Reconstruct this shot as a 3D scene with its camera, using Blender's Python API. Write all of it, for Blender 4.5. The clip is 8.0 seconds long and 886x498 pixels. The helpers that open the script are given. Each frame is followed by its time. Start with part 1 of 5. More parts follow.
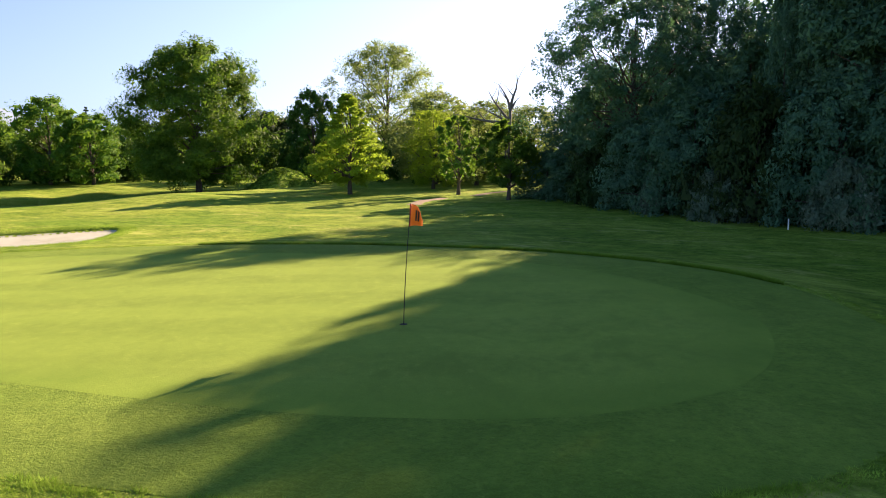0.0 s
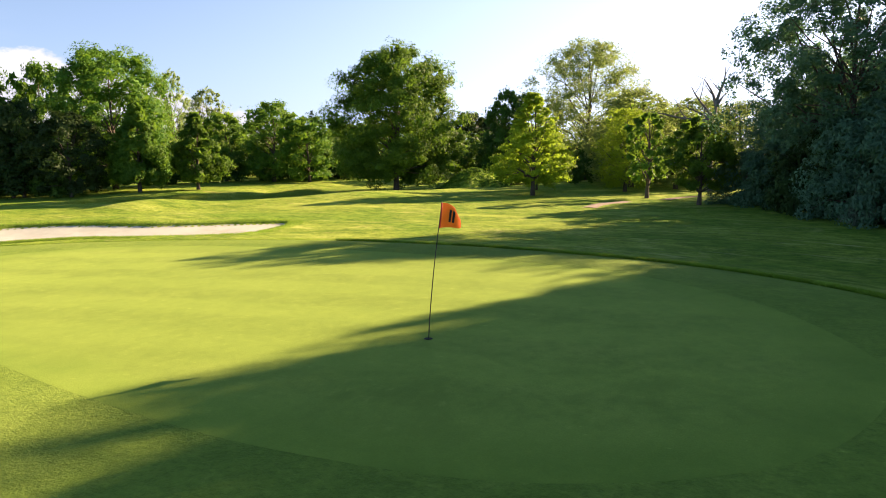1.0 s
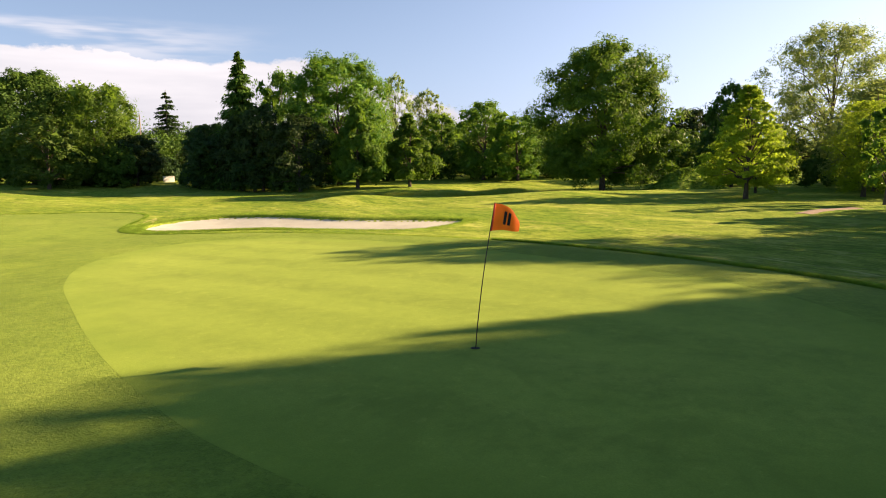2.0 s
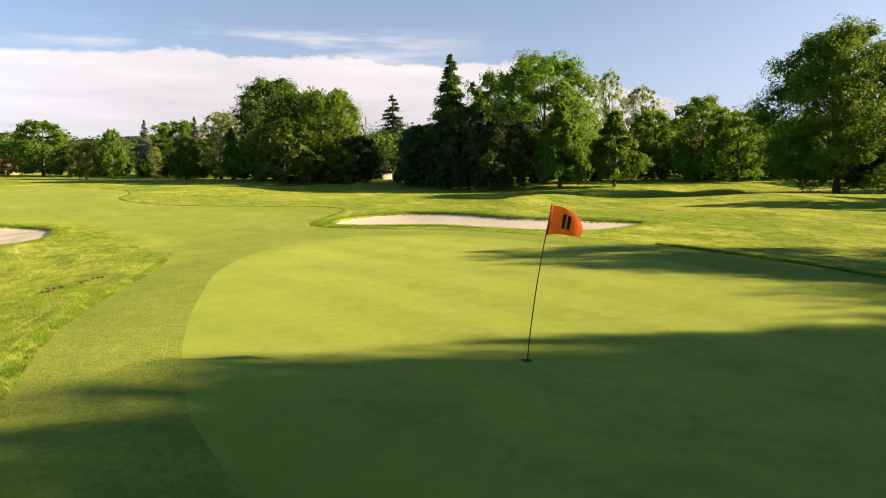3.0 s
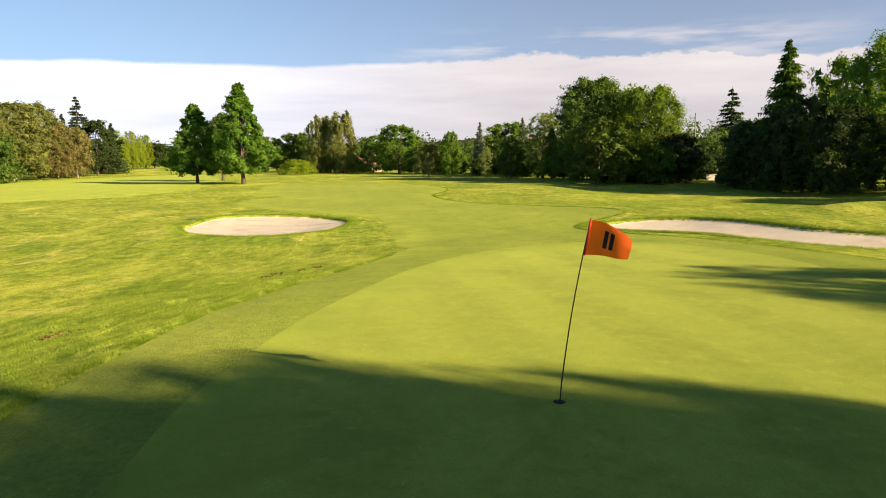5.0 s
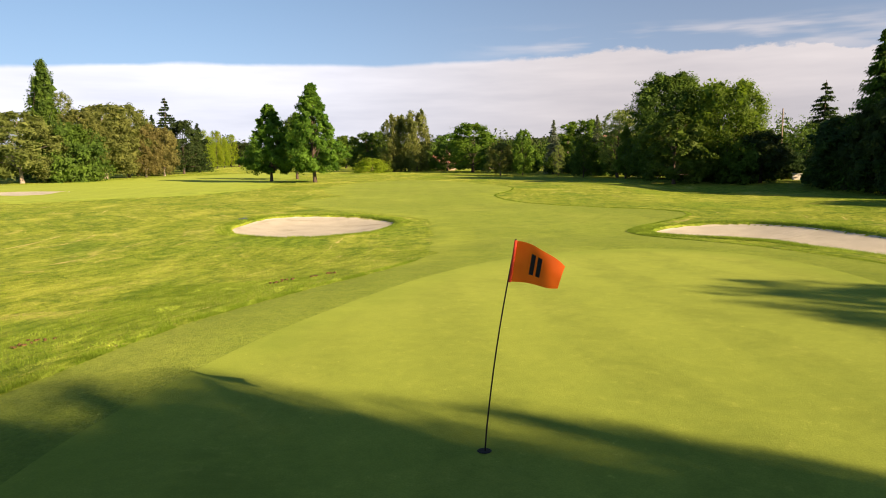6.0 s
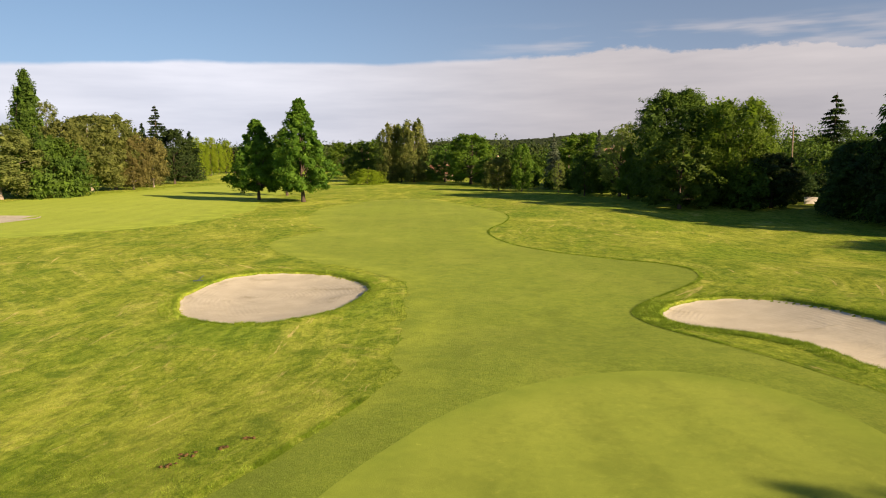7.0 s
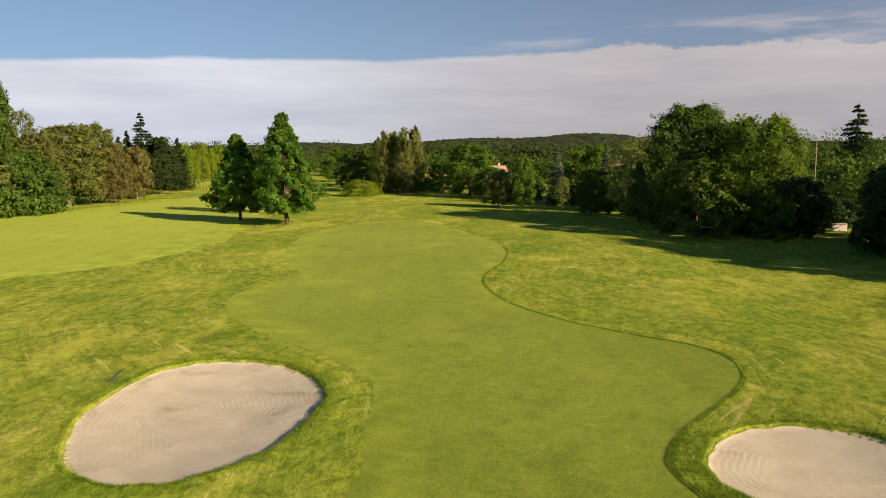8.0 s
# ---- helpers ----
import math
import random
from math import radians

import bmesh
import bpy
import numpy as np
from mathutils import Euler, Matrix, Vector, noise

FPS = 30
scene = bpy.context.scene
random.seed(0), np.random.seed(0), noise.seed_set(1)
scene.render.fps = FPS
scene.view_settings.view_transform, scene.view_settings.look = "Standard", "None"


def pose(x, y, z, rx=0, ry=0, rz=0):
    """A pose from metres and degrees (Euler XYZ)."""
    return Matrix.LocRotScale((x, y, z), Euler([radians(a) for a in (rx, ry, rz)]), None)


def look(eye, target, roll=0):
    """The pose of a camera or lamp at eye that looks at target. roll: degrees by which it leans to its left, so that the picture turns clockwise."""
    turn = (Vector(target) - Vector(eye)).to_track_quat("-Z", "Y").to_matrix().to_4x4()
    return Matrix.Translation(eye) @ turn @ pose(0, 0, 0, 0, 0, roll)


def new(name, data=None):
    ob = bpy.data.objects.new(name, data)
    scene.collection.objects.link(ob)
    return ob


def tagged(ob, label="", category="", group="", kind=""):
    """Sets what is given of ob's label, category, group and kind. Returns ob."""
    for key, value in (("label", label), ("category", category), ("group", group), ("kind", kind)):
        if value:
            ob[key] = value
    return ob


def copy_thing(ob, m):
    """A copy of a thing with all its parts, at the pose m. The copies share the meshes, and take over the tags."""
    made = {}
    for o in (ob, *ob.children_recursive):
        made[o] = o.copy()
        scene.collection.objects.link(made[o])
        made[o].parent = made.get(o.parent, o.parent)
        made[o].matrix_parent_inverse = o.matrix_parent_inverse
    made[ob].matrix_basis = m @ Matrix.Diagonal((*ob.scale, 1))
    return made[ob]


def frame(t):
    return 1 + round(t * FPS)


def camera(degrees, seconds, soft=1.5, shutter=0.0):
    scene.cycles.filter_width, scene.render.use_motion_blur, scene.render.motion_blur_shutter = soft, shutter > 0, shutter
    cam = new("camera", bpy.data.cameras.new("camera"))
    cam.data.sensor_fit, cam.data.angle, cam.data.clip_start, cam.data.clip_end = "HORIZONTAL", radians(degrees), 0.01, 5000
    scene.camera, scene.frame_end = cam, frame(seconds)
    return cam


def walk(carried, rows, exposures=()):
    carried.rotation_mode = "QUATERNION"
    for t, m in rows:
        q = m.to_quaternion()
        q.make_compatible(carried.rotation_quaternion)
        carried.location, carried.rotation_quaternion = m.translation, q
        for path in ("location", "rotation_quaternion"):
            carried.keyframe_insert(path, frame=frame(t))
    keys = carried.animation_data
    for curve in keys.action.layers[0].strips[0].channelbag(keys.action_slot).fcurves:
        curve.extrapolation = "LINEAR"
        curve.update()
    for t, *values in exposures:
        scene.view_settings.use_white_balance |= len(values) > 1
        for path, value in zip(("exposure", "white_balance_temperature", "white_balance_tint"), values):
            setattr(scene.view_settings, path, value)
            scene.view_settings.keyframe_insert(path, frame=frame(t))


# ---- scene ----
cam = camera(63.7, 8.0, 1.0)
PATH = [
    (0, (-12.015, -2.683, 3.050), (-10.060, -2.364, 2.773), -0.71),
    (0.25, (-11.458, -3.402, 3.012), (-9.531, -2.941, 2.737), -0.70),
    (0.5, (-10.840, -4.031, 2.960), (-8.953, -3.426, 2.689), -0.65),
    (0.75, (-10.189, -4.583, 2.903), (-8.355, -3.833, 2.635), -0.57),
    (1, (-9.560, -5.082, 2.852), (-7.790, -4.191, 2.587), -0.51),
    (1.25, (-8.997, -5.554, 2.821), (-7.302, -4.526, 2.557), -0.47),
    (1.5, (-8.498, -6.010, 2.809), (-6.889, -4.852, 2.545), -0.43),
    (1.75, (-8.021, -6.439, 2.806), (-6.508, -5.157, 2.543), -0.40),
    (2, (-7.513, -6.814, 2.799), (-6.106, -5.416, 2.537), -0.43),
    (2.2, (-7.073, -7.068, 2.787), (-5.758, -5.584, 2.527), -0.50),
    (2.5, (-6.400, -7.393, 2.771), (-5.232, -5.791, 2.511), -0.55),
    (2.75, (-5.857, -7.628, 2.765), (-4.815, -5.941, 2.505), -0.51),
    (3, (-5.334, -7.831, 2.766), (-4.421, -6.071, 2.506), -0.47),
    (3.3, (-4.723, -8.019, 2.767), (-3.961, -6.188, 2.508), -0.53),
    (3.5, (-4.316, -8.099, 2.765), (-3.652, -6.230, 2.507), -0.59),
    (3.75, (-3.805, -8.145, 2.758), (-3.263, -6.237, 2.501), -0.58),
    (4, (-3.296, -8.148, 2.753), (-2.872, -6.210, 2.497), -0.52),
    (4.25, (-2.798, -8.131, 2.761), (-2.485, -6.172, 2.505), -0.52),
    (4.5, (-2.315, -8.087, 2.779), (-2.105, -6.115, 2.523), -0.58),
    (4.75, (-1.842, -8.004, 2.795), (-1.732, -6.023, 2.540), -0.63),
    (5, (-1.367, -7.886, 2.791), (-1.354, -5.902, 2.537), -0.62),
    (5.2, (-0.983, -7.773, 2.765), (-1.046, -5.790, 2.513), -0.57),
    (5.5, (-0.428, -7.548, 2.708), (-0.577, -5.570, 2.457), -0.57),
    (5.75, (-0.013, -7.239, 2.719), (-0.205, -5.264, 2.465), -0.64),
    (6, (0.333, -6.719, 2.881), (0.122, -4.747, 2.624), -0.71),
    (6.15, (0.500, -6.271, 3.084), (0.285, -4.299, 2.827), -0.73),
    (6.3, (0.634, -5.705, 3.381), (0.419, -3.733, 3.123), -0.71),
    (6.5, (0.764, -4.761, 3.917), (0.548, -2.790, 3.660), -0.65),
    (6.75, (0.857, -3.311, 4.763), (0.642, -1.339, 4.504), -0.57),
    (7, (0.909, -1.629, 5.686), (0.693, 0.342, 5.425), -0.53),
    (7.25, (0.953, 0.208, 6.568), (0.735, 2.179, 6.304), -0.52),
    (7.5, (0.999, 2.157, 7.343), (0.780, 4.127, 7.077), -0.51),
    (7.75, (1.045, 4.202, 7.992), (0.824, 6.172, 7.723), -0.50),
    (8, (1.087, 6.338, 8.509), (0.864, 8.307, 8.239), -0.47),
]
walk(cam, [(t, look(eye, target, roll)) for t, eye, target, roll in PATH],
     [(0, 2.03, 5600, 13), (0.5, 2.16, 5700, 12.5), (1, 2.16, 5900, 12), (2, 1.90, 6150, 12), (3.5, 1.80, 6330, 12), (5, 1.64, 6380, 12.5), (6.5, 1.36, 6320, 13), (8, 0.99, 6280, 12)])

# ---- world, sun ----
SUN_TO = Vector((0.809, -0.4525, 0.3746)).normalized()     # towards the sun
world = bpy.data.worlds.new("sky")
scene.world = world
world.use_nodes = True
wn, wl = world.node_tree.nodes, world.node_tree.links
wn.clear()


def wnode(kind, **values):
    n = wn.new(kind)
    for k, v in values.items():
        n.inputs[int(k[1:])].default_value = v
    return n


def wmath(op, a, b=None, c=None, clamp=False):
    n = wn.new("ShaderNodeMath")
    n.operation, n.use_clamp = op, clamp
    for i, v in enumerate((a, b, c)):
        if v is None:
            continue
        if isinstance(v, (int, float)):
            n.inputs[i].default_value = v
        else:
            wl.new(v, n.inputs[i])
    return n.outputs[0]


def wsmooth(value, lo, hi):
    n = wn.new("ShaderNodeMapRange")
    n.interpolation_type = "SMOOTHSTEP"
    wl.new(value, n.inputs[0])
    n.inputs[1].default_value, n.inputs[2].default_value = lo, hi
    return n.outputs[0]


sky = wn.new("ShaderNodeTexSky")
sky.sky_type, sky.sun_disc = "NISHITA", False
sky.sun_elevation = math.asin(SUN_TO.z)
sky.sun_rotation = math.atan2(SUN_TO.x, SUN_TO.y)
sky.altitude, sky.air_density, sky.dust_density, sky.ozone_density = 150, 1.0, 0.8, 3.0
coord = wn.new("ShaderNodeTexCoord")
split = wn.new("ShaderNodeSeparateXYZ")
wl.new(coord.outputs["Generated"], split.inputs[0])
dx, dy, dz = split.outputs
azimuth = wmath("ARCTAN2", dx, dy)                      # 0 to the north, + to the east
flat = wn.new("ShaderNodeCombineXYZ")                   # streaked along the horizon
wl.new(wmath("MULTIPLY", azimuth, 2.2), flat.inputs[0])
wl.new(wmath("MULTIPLY", dz, 17.0), flat.inputs[1])
streak = wnode("ShaderNodeTexNoise", _2=1.6, _3=4.0, _4=0.55)
wl.new(flat.outputs[0], streak.inputs["Vector"])
bank = wn.new("ShaderNodeCombineXYZ")
wl.new(wmath("MULTIPLY", azimuth, 5.0), bank.inputs[0])
wl.new(wmath("MULTIPLY", dz, 9.0), bank.inputs[1])
puff = wnode("ShaderNodeTexNoise", _2=1.9, _3=7.0, _4=0.6)
wl.new(bank.outputs[0], puff.inputs["Vector"])
# top edge of the cloud bank, falling away towards the east
lumpy = wmath("ADD", 0.010, wmath("MULTIPLY", wsmooth(azimuth, -0.1, 0.15), 0.055))
edge = wmath("ADD", 0.107, wmath("MULTIPLY", wmath("SUBTRACT", puff.outputs[0], 0.5), lumpy))
for lo, hi, rise in ((-0.75, -0.40, 0.015), (-0.20, 0.05, 0.009), (0.05, 0.22, 0.001), (0.28, 0.42, -0.008), (0.52, 1.15, -0.13)):
    edge = wmath("ADD", edge, wmath("MULTIPLY", wsmooth(azimuth, lo, hi), rise))
cover = wmath("SUBTRACT", 1.0, wsmooth(wmath("SUBTRACT", dz, edge), -0.003, 0.004))
wisp_band = wmath("MULTIPLY", wsmooth(dz, 0.10, 0.135), wmath("SUBTRACT", 1.0, wsmooth(dz, 0.15, 0.175)))
wisps = wmath("MULTIPLY", wsmooth(streak.outputs[0], 0.46, 0.62), wisp_band)
east = wmath("SUBTRACT", 1.0, wsmooth(azimuth, 0.32, 0.62))
wisps = wmath("MULTIPLY", wmath("MULTIPLY", wisps, wmath("MULTIPLY", east, wsmooth(azimuth, -0.12, 0.12))), 0.62)
mask = wmath("MAXIMUM", wmath("MULTIPLY", cover, 0.93), wisps, clamp=True)
tone = wn.new("ShaderNodeValToRGB")                      # the bank is bright at its top and lavender low down
tone.color_ramp.elements[0].position, tone.color_ramp.elements[0].color = 0.0, (0.63, 0.63, 0.67, 1)
tone.color_ramp.elements[1].position, tone.color_ramp.elements[1].color = 1.0, (0.93, 0.90, 0.90, 1)
lift = wmath("ADD", wmath("ADD", 0.14, wmath("MULTIPLY", dz, 4.6)), wmath("MULTIPLY", wmath("SUBTRACT", streak.outputs[0], 0.5), 1.8))
wl.new(lift, tone.inputs[0])
SKY_STRENGTH = 0.05
cloud = wn.new("ShaderNodeMix")
cloud.data_type, cloud.blend_type = "RGBA", "MULTIPLY"
cloud.inputs[0].default_value = 1.0
wl.new(tone.outputs[0], cloud.inputs[6])
bright = wn.new("ShaderNodeMix")                         # whiter to the north-west, greyer and warmer to the east
bright.data_type = "RGBA"
wl.new(wsmooth(azimuth, -0.45, 0.15), bright.inputs[0])
bright.inputs[6].default_value, bright.inputs[7].default_value = (9.0, 9.15, 9.5, 1), (6.6, 6.15, 5.85, 1)
wl.new(bright.outputs[2], cloud.inputs[7])
blend = wn.new("ShaderNodeMix")
blend.data_type = "RGBA"
wl.new(mask, blend.inputs[0])
# thin haze, brighter towards the sun and the horizon
vec = wn.new("ShaderNodeVectorMath")
vec.operation = "DOT_PRODUCT"
wl.new(coord.outputs["Generated"], vec.inputs[0])
vec.inputs[1].default_value = tuple(SUN_TO)
near_sun = wmath("POWER", wmath("MAXIMUM", vec.outputs["Value"], 0.0), 2.4)
near_sun = wmath("MULTIPLY", near_sun, wmath("POWER", wmath("SUBTRACT", 1.0, wmath("MAXIMUM", dz, 0.0)), 2.5))
haze = wn.new("ShaderNodeMix")
haze.data_type = "RGBA"
wl.new(wmath("MULTIPLY", near_sun, 0.56), haze.inputs[0])
vivid = wn.new("ShaderNodeHueSaturation")
vivid.inputs["Saturation"].default_value = 1.1
vivid.inputs["Hue"].default_value = 0.5
wl.new(sky.outputs[0], vivid.inputs["Color"])
vivid.inputs["Value"].default_value = 0.54
low = wn.new("ShaderNodeMix")                            # the air pales towards the horizon all round
low.data_type = "RGBA"
wl.new(wmath("MULTIPLY", wmath("POWER", wmath("SUBTRACT", 1.0, wmath("MAXIMUM", dz, 0.0)), 3.0), 0.8), low.inputs[0])
wl.new(vivid.outputs[0], low.inputs[6])
sides = wn.new("ShaderNodeMix")                          # clearer to the east, milky to the west
sides.data_type = "RGBA"
wl.new(wsmooth(azimuth, -0.55, 0.35), sides.inputs[0])
sides.inputs[6].default_value, sides.inputs[7].default_value = (4.2, 6.1, 8.7, 1), (3.6, 4.2, 5.5, 1)
wl.new(sides.outputs[2], low.inputs[7])
wl.new(low.outputs[2], haze.inputs[6])
haze.inputs[7].default_value = (17.2, 16.9, 19.4, 1)
wl.new(haze.outputs[2], blend.inputs[6])
wl.new(cloud.outputs[2], blend.inputs[7])
back = wnode("ShaderNodeBackground", _1=SKY_STRENGTH)
wl.new(blend.outputs[2], back.inputs[0])
wout = wn.new("ShaderNodeOutputWorld")
wl.new(back.outputs[0], wout.inputs[0])

sun = new("sun", bpy.data.lights.new("sun", "SUN"))
sun.data.energy, sun.data.angle, sun.data.color = 5.0, radians(0.55), (1.0, 0.67, 0.39)
sun.matrix_basis = look(SUN_TO * 60, (0, 0, 0))

# ---- materials ----


class Mat:
    """A node material with short helpers."""

    def __init__(self, name):
        self.m = bpy.data.materials.new(name)
        self.m.use_nodes = True
        self.n, self.l = self.m.node_tree.nodes, self.m.node_tree.links
        self.n.clear()
        self.out = self.n.new("ShaderNodeOutputMaterial")

    def put(self, socket, value):
        if hasattr(value, "links"):
            self.l.new(value, socket)
        elif isinstance(value, tuple) and len(value) == 3 and len(socket.default_value) == 4:
            socket.default_value = (*value, 1)
        else:
            socket.default_value = value

    def coords(self, scale=(1, 1, 1), turn=0.0):
        c = self.n.new("ShaderNodeTexCoord")
        m = self.n.new("ShaderNodeMapping")
        m.inputs["Scale"].default_value = scale
        m.inputs["Rotation"].default_value = (0, 0, turn)
        self.l.new(c.outputs["Object"], m.inputs[0])
        return m.outputs[0]

    def noise(self, scale, detail=3.0, rough=0.55, at=None, warp=0.0):
        t = self.n.new("ShaderNodeTexNoise")
        t.inputs["Scale"].default_value, t.inputs["Detail"].default_value = scale, detail
        t.inputs["Roughness"].default_value, t.inputs["Distortion"].default_value = rough, warp
        self.l.new(at or self.coords(), t.inputs["Vector"])
        return t.outputs[0]

    def wave(self, scale, at, warp=1.0, detail=2.0):
        t = self.n.new("ShaderNodeTexWave")
        t.inputs["Scale"].default_value, t.inputs["Distortion"].default_value = scale, warp
        t.inputs["Detail"].default_value, t.inputs["Detail Scale"].default_value = detail, 1.2
        self.l.new(at, t.inputs["Vector"])
        return t.outputs[1]

    def math(self, op, a, b=0.0, clamp=False):
        t = self.n.new("ShaderNodeMath")
        t.operation, t.use_clamp = op, clamp
        self.put(t.inputs[0], a), self.put(t.inputs[1], b)
        return t.outputs[0]

    def span(self, value, lo, hi, a=0.0, b=1.0):
        t = self.n.new("ShaderNodeMapRange")
        t.interpolation_type = "SMOOTHSTEP"
        self.put(t.inputs[0], value)
        for i, v in enumerate((lo, hi, a, b)):
            t.inputs[i + 1].default_value = v
        return t.outputs[0]

    def mix(self, fac, a, b, kind="MIX"):
        t = self.n.new("ShaderNodeMix")
        t.data_type, t.blend_type = "RGBA", kind
        self.put(t.inputs[0], fac), self.put(t.inputs[6], a), self.put(t.inputs[7], b)
        return t.outputs[2]

    def bump(self, height, strength, distance):
        t = self.n.new("ShaderNodeBump")
        t.inputs["Strength"].default_value, t.inputs["Distance"].default_value = strength, distance
        self.l.new(height, t.inputs["Height"])
        return t.outputs[0]

    def surface(self, color, rough=0.8, spec=0.3, normal=None, metal=0.0, sheen=0.0, matt=0.0):
        p = self.n.new("ShaderNodeBsdfPrincipled")
        self.put(p.inputs["Base Color"], color), self.put(p.inputs["Roughness"], rough)
        p.inputs["Specular IOR Level"].default_value, p.inputs["Metallic"].default_value = spec, metal
        p.inputs["Sheen Weight"].default_value, p.inputs["Diffuse Roughness"].default_value = sheen, matt
        if normal:
            self.l.new(normal, p.inputs["Normal"])
        self.l.new(p.outputs[0], self.out.inputs[0])
        self.p = p
        return self


def grass_material(name, dark, light, dry, fine, stripes=0.0, dryness=0.5, blot=0.35, relief=0.03, lane=1.4, fade=None, tufts=0.0, gloss=(0.9, 0.06)):
    """Close-mown grass with soft blotches and faint mower lanes."""
    k = Mat(name)
    big, wide = k.noise(blot, 5, 0.62), k.noise(blot * 0.3, 3, 0.5)
    mid = k.noise(1.7, 6, 0.7)
    small = k.noise(fine, 3, 0.7)
    c = k.mix(k.span(mid, 0.3, 0.7), dark, light)
    c = k.mix(k.math("MULTIPLY", k.span(big, 0.45, 0.75), dryness), c, dry)
    c = k.mix(k.span(wide, 0.35, 0.65, 0.45, 0.0), c, tuple(v * 0.8 for v in dark))
    patch = k.noise(0.55, 6, 0.7, warp=0.6)
    c = k.mix(k.span(patch, 0.34, 0.50, 0.55, 0.0), c, tuple(v * 0.74 for v in dark))
    mottle = k.noise(4.2, 5, 0.72, warp=0.4)
    c = k.mix(k.span(mottle, 0.34, 0.52, 0.38, 0.0), c, tuple(v * 0.74 for v in dark))
    c = k.mix(k.span(mottle, 0.56, 0.70, 0.0, 0.30), c, tuple(min(1, v * 1.15) for v in dry))
    if stripes:
        lanes = k.wave(1.0 / (lane * 3.2), k.coords(turn=radians(-9)), 1.6, 2.0)
        c = k.mix(k.math("MULTIPLY", k.span(lanes, 0.25, 0.75), k.span(big, 0.3, 0.6, 0.3 * stripes, stripes)), c, tuple(v * 1.22 for v in light))
    if fade:
        worn = k.n.new("ShaderNodeAttribute")
        worn.attribute_name = "fade"
        far = k.math("ADD", worn.outputs["Fac"], k.math("MULTIPLY", k.math("SUBTRACT", mid, 0.5), 0.9))
        c = k.mix(k.span(far, 0.15, 0.85), c, k.mix(k.span(k.noise(0.55, 6, 0.7), 0.3, 0.7), *fade))
    if tufts:
        clump = k.noise(13.0, 5, 0.78, k.coords((1.0, 0.7, 1), 0.4), 0.3)
        c = k.mix(k.span(clump, 0.34, 0.56, tufts, 0.0), c, tuple(v * 0.5 for v in dark))
        c = k.mix(k.span(clump, 0.54, 0.72, 0.0, tufts * 0.7), c, tuple(v * 1.35 for v in light))
    spots = k.noise(7.5, 3, 0.6, k.coords((1, 0.6, 1), 0.6))
    c = k.mix(k.span(spots, 0.68, 0.76, 0.0, 0.35), c, tuple(min(1, v * 1.5) for v in dry))
    c = k.mix(k.span(small, 0.25, 0.75, 0.32, 0.0), c, tuple(v * 0.55 for v in dark))
    h = k.math("ADD", small, k.math("MULTIPLY", mid, 0.8))
    if tufts:
        h = k.math("ADD", h, clump)
    k.surface(c, *gloss, k.bump(h, 0.5, relief), sheen=0.09, matt=0.12)
    k.p.inputs["Sheen Tint"].default_value, k.p.inputs["Sheen Roughness"].default_value = (0.72, 0.86, 0.22, 1), 0.45       # light caught by the tips of the blades
    return k.m


